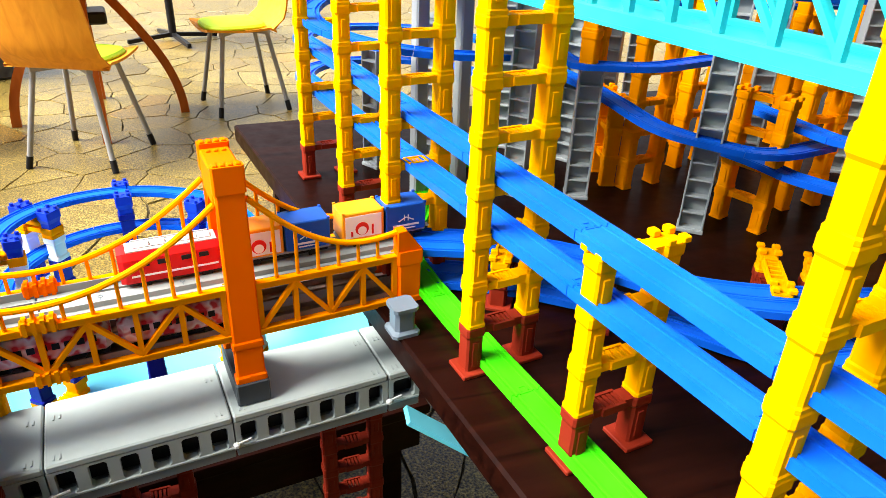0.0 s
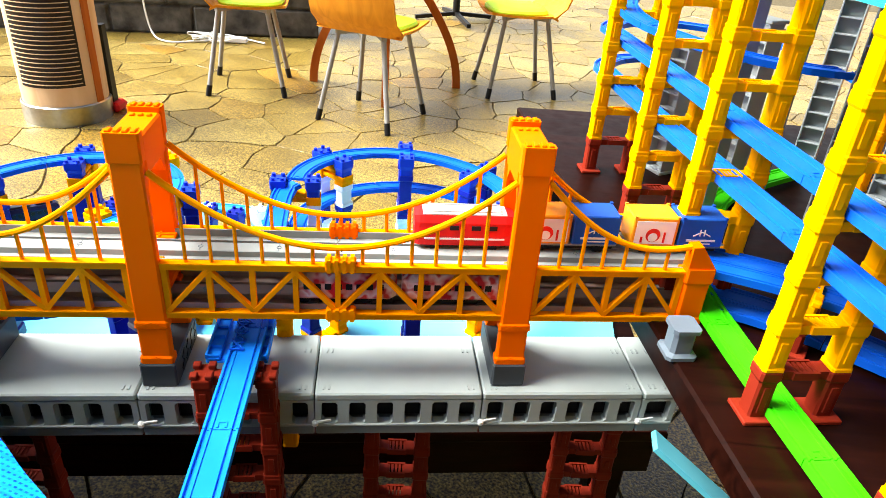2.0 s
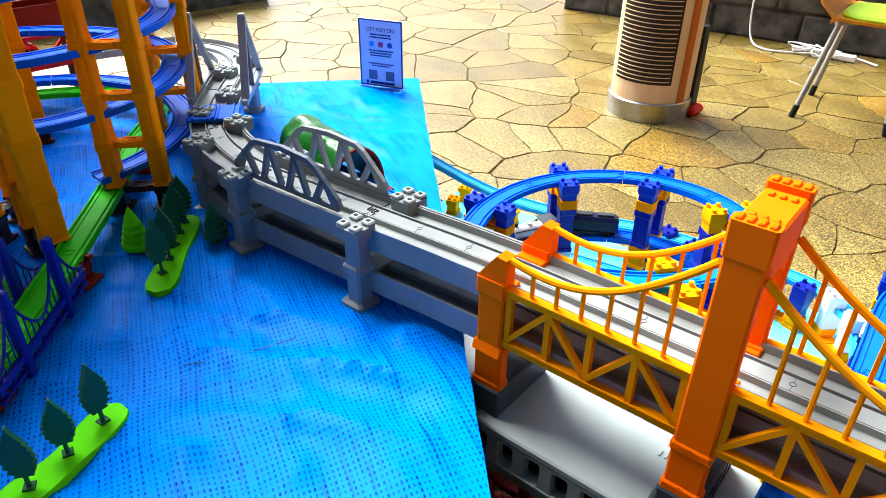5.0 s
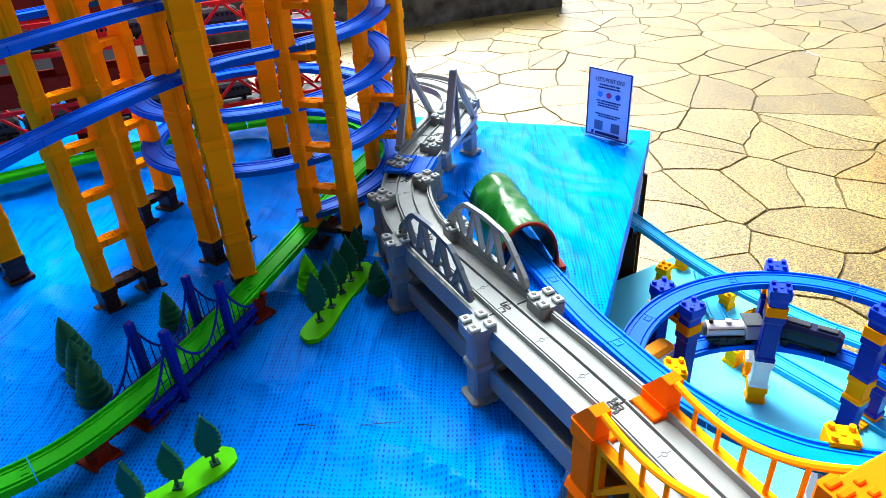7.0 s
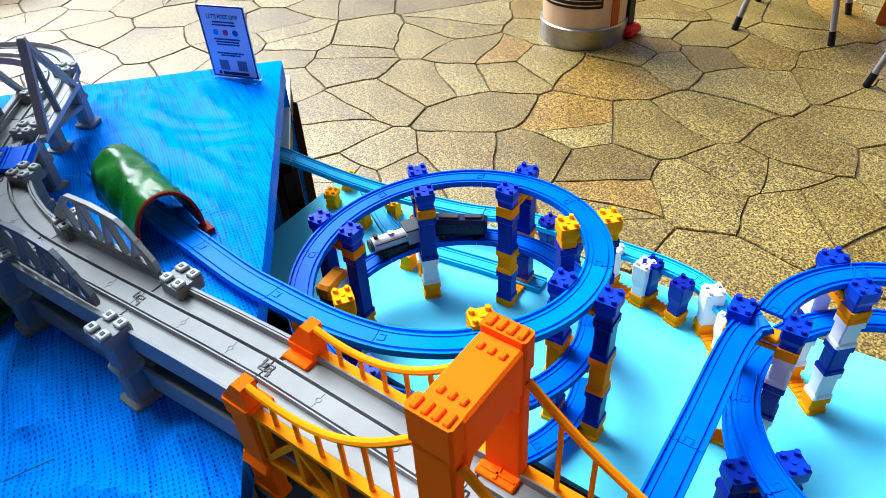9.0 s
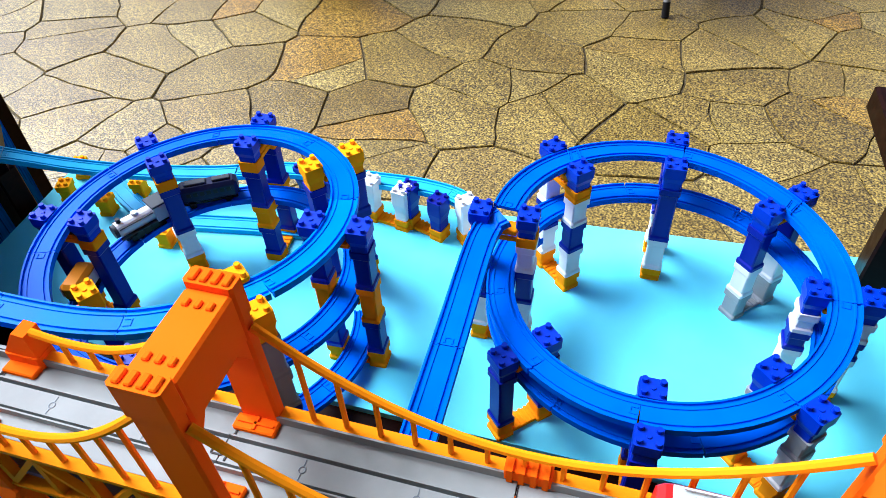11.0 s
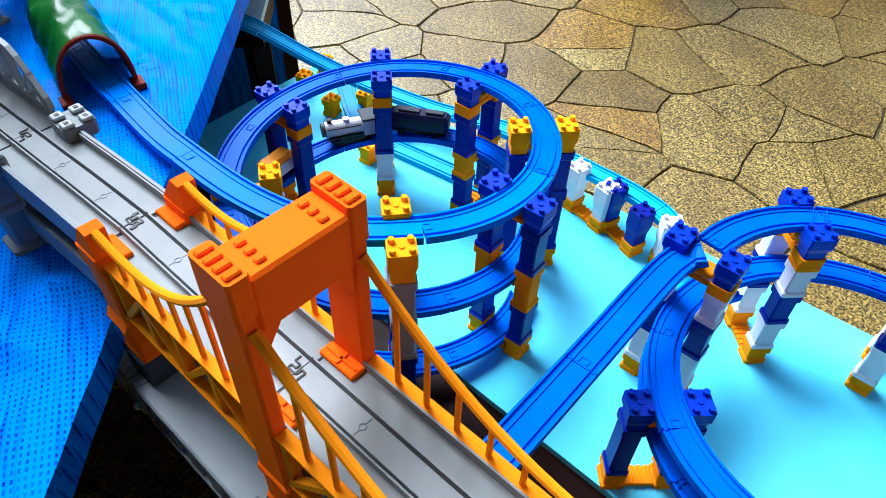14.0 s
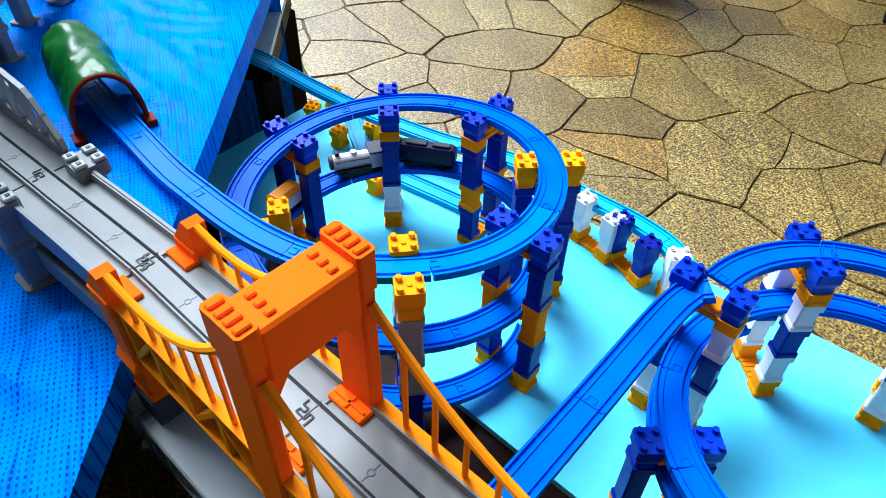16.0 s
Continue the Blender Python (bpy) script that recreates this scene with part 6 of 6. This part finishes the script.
# ---- chairs, table, heater ----
def chair(m, label):
    root = thing("chair", m, label, "chair", "chairs round the table")
    for x, y in ((-1, -1), (1, -1), (1, 1), (-1, 1)):
        top, low = Vector((x * .12, y * .12, .425)), Vector((x * .195, y * .195, .0))
        part("leg", Geo().rod(low + (top - low) * .12, top, .0125, 12), LEGGREY, root, "grey tube leg", smooth=True)
        part("leg_tip", Geo().rod(low, low + (top - low) * .13, .0145, 12), DARK, root, "black leg tip", smooth=True)
    part("seat_frame", Geo().bar((-.13, -.13, .425), (.13, .13, .425), .025, .02).bar((-.13, .13, .425), (.13, -.13, .425), .025, .02), LEGGREY, root)
    g, n, m2 = Geo(), 22, 14
    vs = []
    for side in (0, 1):
        for i in range(n + 1):
            f = i / n
            if f < .5:
                k = f / .5
                y, z = -.215 + .36 * k, .448 - .012 * math.sin(math.pi * k)
                w = .19 + .035 * k
            else:
                k = (f - .5) / .5
                ang = min(1, k / .3) * radians(78)
                y = .145 + .085 * math.sin(ang) * min(1, k / .3) + max(0, k - .3) * .10
                z = .448 + .085 * (1 - math.cos(ang)) + max(0, k - .3) * .50
                w = .225 - .03 * k ** 2
            for j in range(m2 + 1):
                s = 2 * j / m2 - 1
                cup = .02 * s * s if f < .5 else .0
                fwd = -.035 * s * s if f > .5 else 0
                vs.append((s * w, y + fwd + (.010 if side and f > .5 else 0), z + cup - (.012 if side and f <= .56 else 0)))
    st, half = m2 + 1, (n + 1) * (m2 + 1)
    fs = []
    for i in range(n):
        for j in range(m2):
            q = (i * st + j, i * st + j + 1, (i + 1) * st + j + 1, (i + 1) * st + j)
            fs += [q, tuple(half + x for x in q[::-1])]
    for i in range(n):
        for j, fl in ((0, 1), (m2, 0)):
            q = (i * st + j, (i + 1) * st + j, half + (i + 1) * st + j, half + i * st + j)
            fs.append(q if fl else q[::-1])
    for i, fl in ((0, 0), (n, 1)):
        for j in range(m2):
            q = (i * st + j, i * st + j + 1, half + i * st + j + 1, half + i * st + j)
            fs.append(q[::-1] if fl else q)
    part("shell", g.add(vs, fs), CHAIRWOOD, root, "bent orange-stained plywood seat shell", smooth=True)
    g = Geo()
    ov = [(.18 * math.copysign(abs(math.cos(a)) ** .6, math.cos(a)), -.035 + .165 * math.copysign(abs(math.sin(a)) ** .6, math.sin(a))) for a in [2 * math.pi * k / 28 for k in range(28)]]
    rows = [(.97, .447), (1, .455), (1, .462), (.94, .473), (.7, .478), (.3, .479)]
    vs = [(x * k, -.035 + (y + .035) * k, z) for k, z in rows for x, y in ov]
    fs = [(r * 28 + i, r * 28 + (i + 1) % 28, r * 28 + 28 + (i + 1) % 28, r * 28 + 28 + i) for r in range(len(rows) - 1) for i in range(28)] + [tuple(range((len(rows) - 1) * 28, len(rows) * 28))]
    part("cushion", g.add(vs, fs), CUSHION, root, "lime green seat cushion", smooth=True)
    return root


chair(pose(-.40, 3.70, 0, 0, 0, 159), "orange bent-plywood chair with a lime cushion, back turned")
chair(pose(-1.12, 4.03, 0, 0, 0, 101), "orange bent-plywood chair with a lime green cushion")
chair(pose(.33, 4.40, 0, 0, 0, -77), "orange bent-plywood chair with a lime green cushion at the table")

table = thing("round_table", pose(-.41, 4.28, 0, 0, 0, 7), "table on curved reddish wooden legs", "table")
part("tabletop", Geo().lathe([(.02, .705), (.44, .705), (.45, .712), (.45, .728), (.44, .735), (.02, .735)], 48), TABLELEG, table, smooth=True)
part("hub", Geo().box(-.10, -.10, .50, .10, .10, .56, .01), DARK, table, "black hub bracket")
for k in range(4):
    pts = [(.05 + .36 * math.cos(f * math.pi / 2), 0, .705 * f) for f in [i / 14 for i in range(15)]]
    g = Geo().sweep([(-.018, .022), (.018, .022), (.018, -.022), (-.018, -.022)], pts[::-1])
    part("leg", g, TABLELEG, table, "curved bentwood leg", at=pose(0, 0, 0, 0, 0, 90 * k))

heater = thing("round_heater", pose(-1.77, 3.365, 0), "peach-coloured cylindrical column heater with a black louvred grille", "heater")
part("base_ring", Geo().lathe([(.02, 0), (.190, 0), (.190, .085), (.184, .09), (.02, .09)], 48), CHROME, heater, "brushed steel base ring", smooth=True)
part("drum", Geo().lathe([(.02, .09), (.180, .09), (.180, 1.5), (.02, 1.5)], 48), HEATWOOD, heater, smooth=True)
HA = math.degrees(math.atan2(-3.365 + .4, 1.77))
for i in range(42):
    z = .19 + i * .019
    pts = [(.183 * math.cos(radians(HA + k)), .183 * math.sin(radians(HA + k)), z) for k in range(-60, 27, 7)]
    part("louvre", Geo().sweep([(-.003, .0014), (.003, .0014), (.003, -.0014), (-.003, -.0014)], pts), HEATWOOD, heater)
vs_g = Geo()
for i in range(14):
    a0, a1 = HA - 62 + i * 6.4, HA - 62 + (i + 1) * 6.4
    q = [(.1812 * math.cos(radians(a)), .1812 * math.sin(radians(a)), z) for a, z in ((a0, .175), (a1, .175), (a1, 1.0), (a0, 1.0))]
    vs_g.add(q, [(0, 1, 2, 3)])
part("grille_back", vs_g, plastic("dark_grille", (.03, .02, .015), .5), heater, "dark slot behind the louvres")
part("side_panel", Geo().box(-.02, -.003, .09, .02, .003, 1.4), TABLELEG, heater, at=Matrix.Rotation(radians(HA + 48), 4, "Z") @ Matrix.Translation((.181, 0, 0)) @ Matrix.Rotation(radians(90), 4, "Z"))
stand = thing("pole_stand", pose(-1.617, 3.475, .002), "dark pole stand with a red foot beside the heater", "stand")
part("pole", Geo().loft([(.04, .02, .03), (.40, .016, .026)], .008), DARK, stand)
part("base", Geo().box(-.05, -.05, 0, .05, .05, .045, .012), RED, stand, "small red base")

# black-legged stool frame in the distance and cables by the wall
far_stool = thing("pedestal_table", pose(-0.095, 6.313, 0), "black pedestal table foot behind the chairs", "table")
for k in range(4):
    a = radians(20 + 90 * k)
    part("foot", Geo().bar((0, 0, .05), (.35 * math.cos(a), .35 * math.sin(a), .02), .03, .03), DARK, far_stool)
part("post", Geo().rod((0, 0, .03), (0, 0, .7), .03, 14), DARK, far_stool)
part("tabletop", Geo().lathe([(.02, .70), (.38, .70), (.38, .73), (.02, .73)], 40), DARK, far_stool)
rc = random.Random(8)
pts = [(-2.058, 4.96, .6), (-2.058, 4.863, .3), (-2.032, 4.868, .05), (-1.9, 4.786, .01), (-1.727, 4.857, .01), (-1.611, 4.931, .012), (-1.498, 5.013, .012), (-1.306, 4.943, .01)]
solid("white_cable", Geo().tube(smooth_path(pts, 8), .006, 6), WHITE, "white cable trailing along the stone wall", "cable", smooth=True)
tang = [(-1.661 + rc.uniform(-.16, .16), 4.92 + rc.uniform(-.08, .08), rc.uniform(.008, .06)) for _ in range(26)]
solid("cable_tangle", Geo().tube(smooth_path(tang, 6), .004, 5), WHITE, "tangled white and grey cables on the floor", "cable", smooth=True)
solid("power_strip", Geo().box(-.11, -.025, 0, .11, .025, .035, .006), WHITE, "white power strip on the floor", "power strip", m=pose(-1.534, 4.93, .003, 0, 0, 8))

# ---- flagstones, last ----
cells = flagstones()
near = sorted(cells, key=lambda c: math.hypot(c[0][0] + .9, c[0][1] - 3.0))
rng_s = random.Random(21)
for s, poly in near[:300]:
    g = Geo()
    stone_geo(g, [(x - s[0], y - s[1]) for x, y in poly], (0, 0), rng_s, s)
    part("flagstone", g, STONE, floor, at=pose(s[0], s[1], 0))
g = Geo()
for s, poly in near[300:]:
    stone_geo(g, poly, s, rng_s)
far = part("far_flagstones", g, STONEFAR, floor)
tagged(far, kind="stuff")
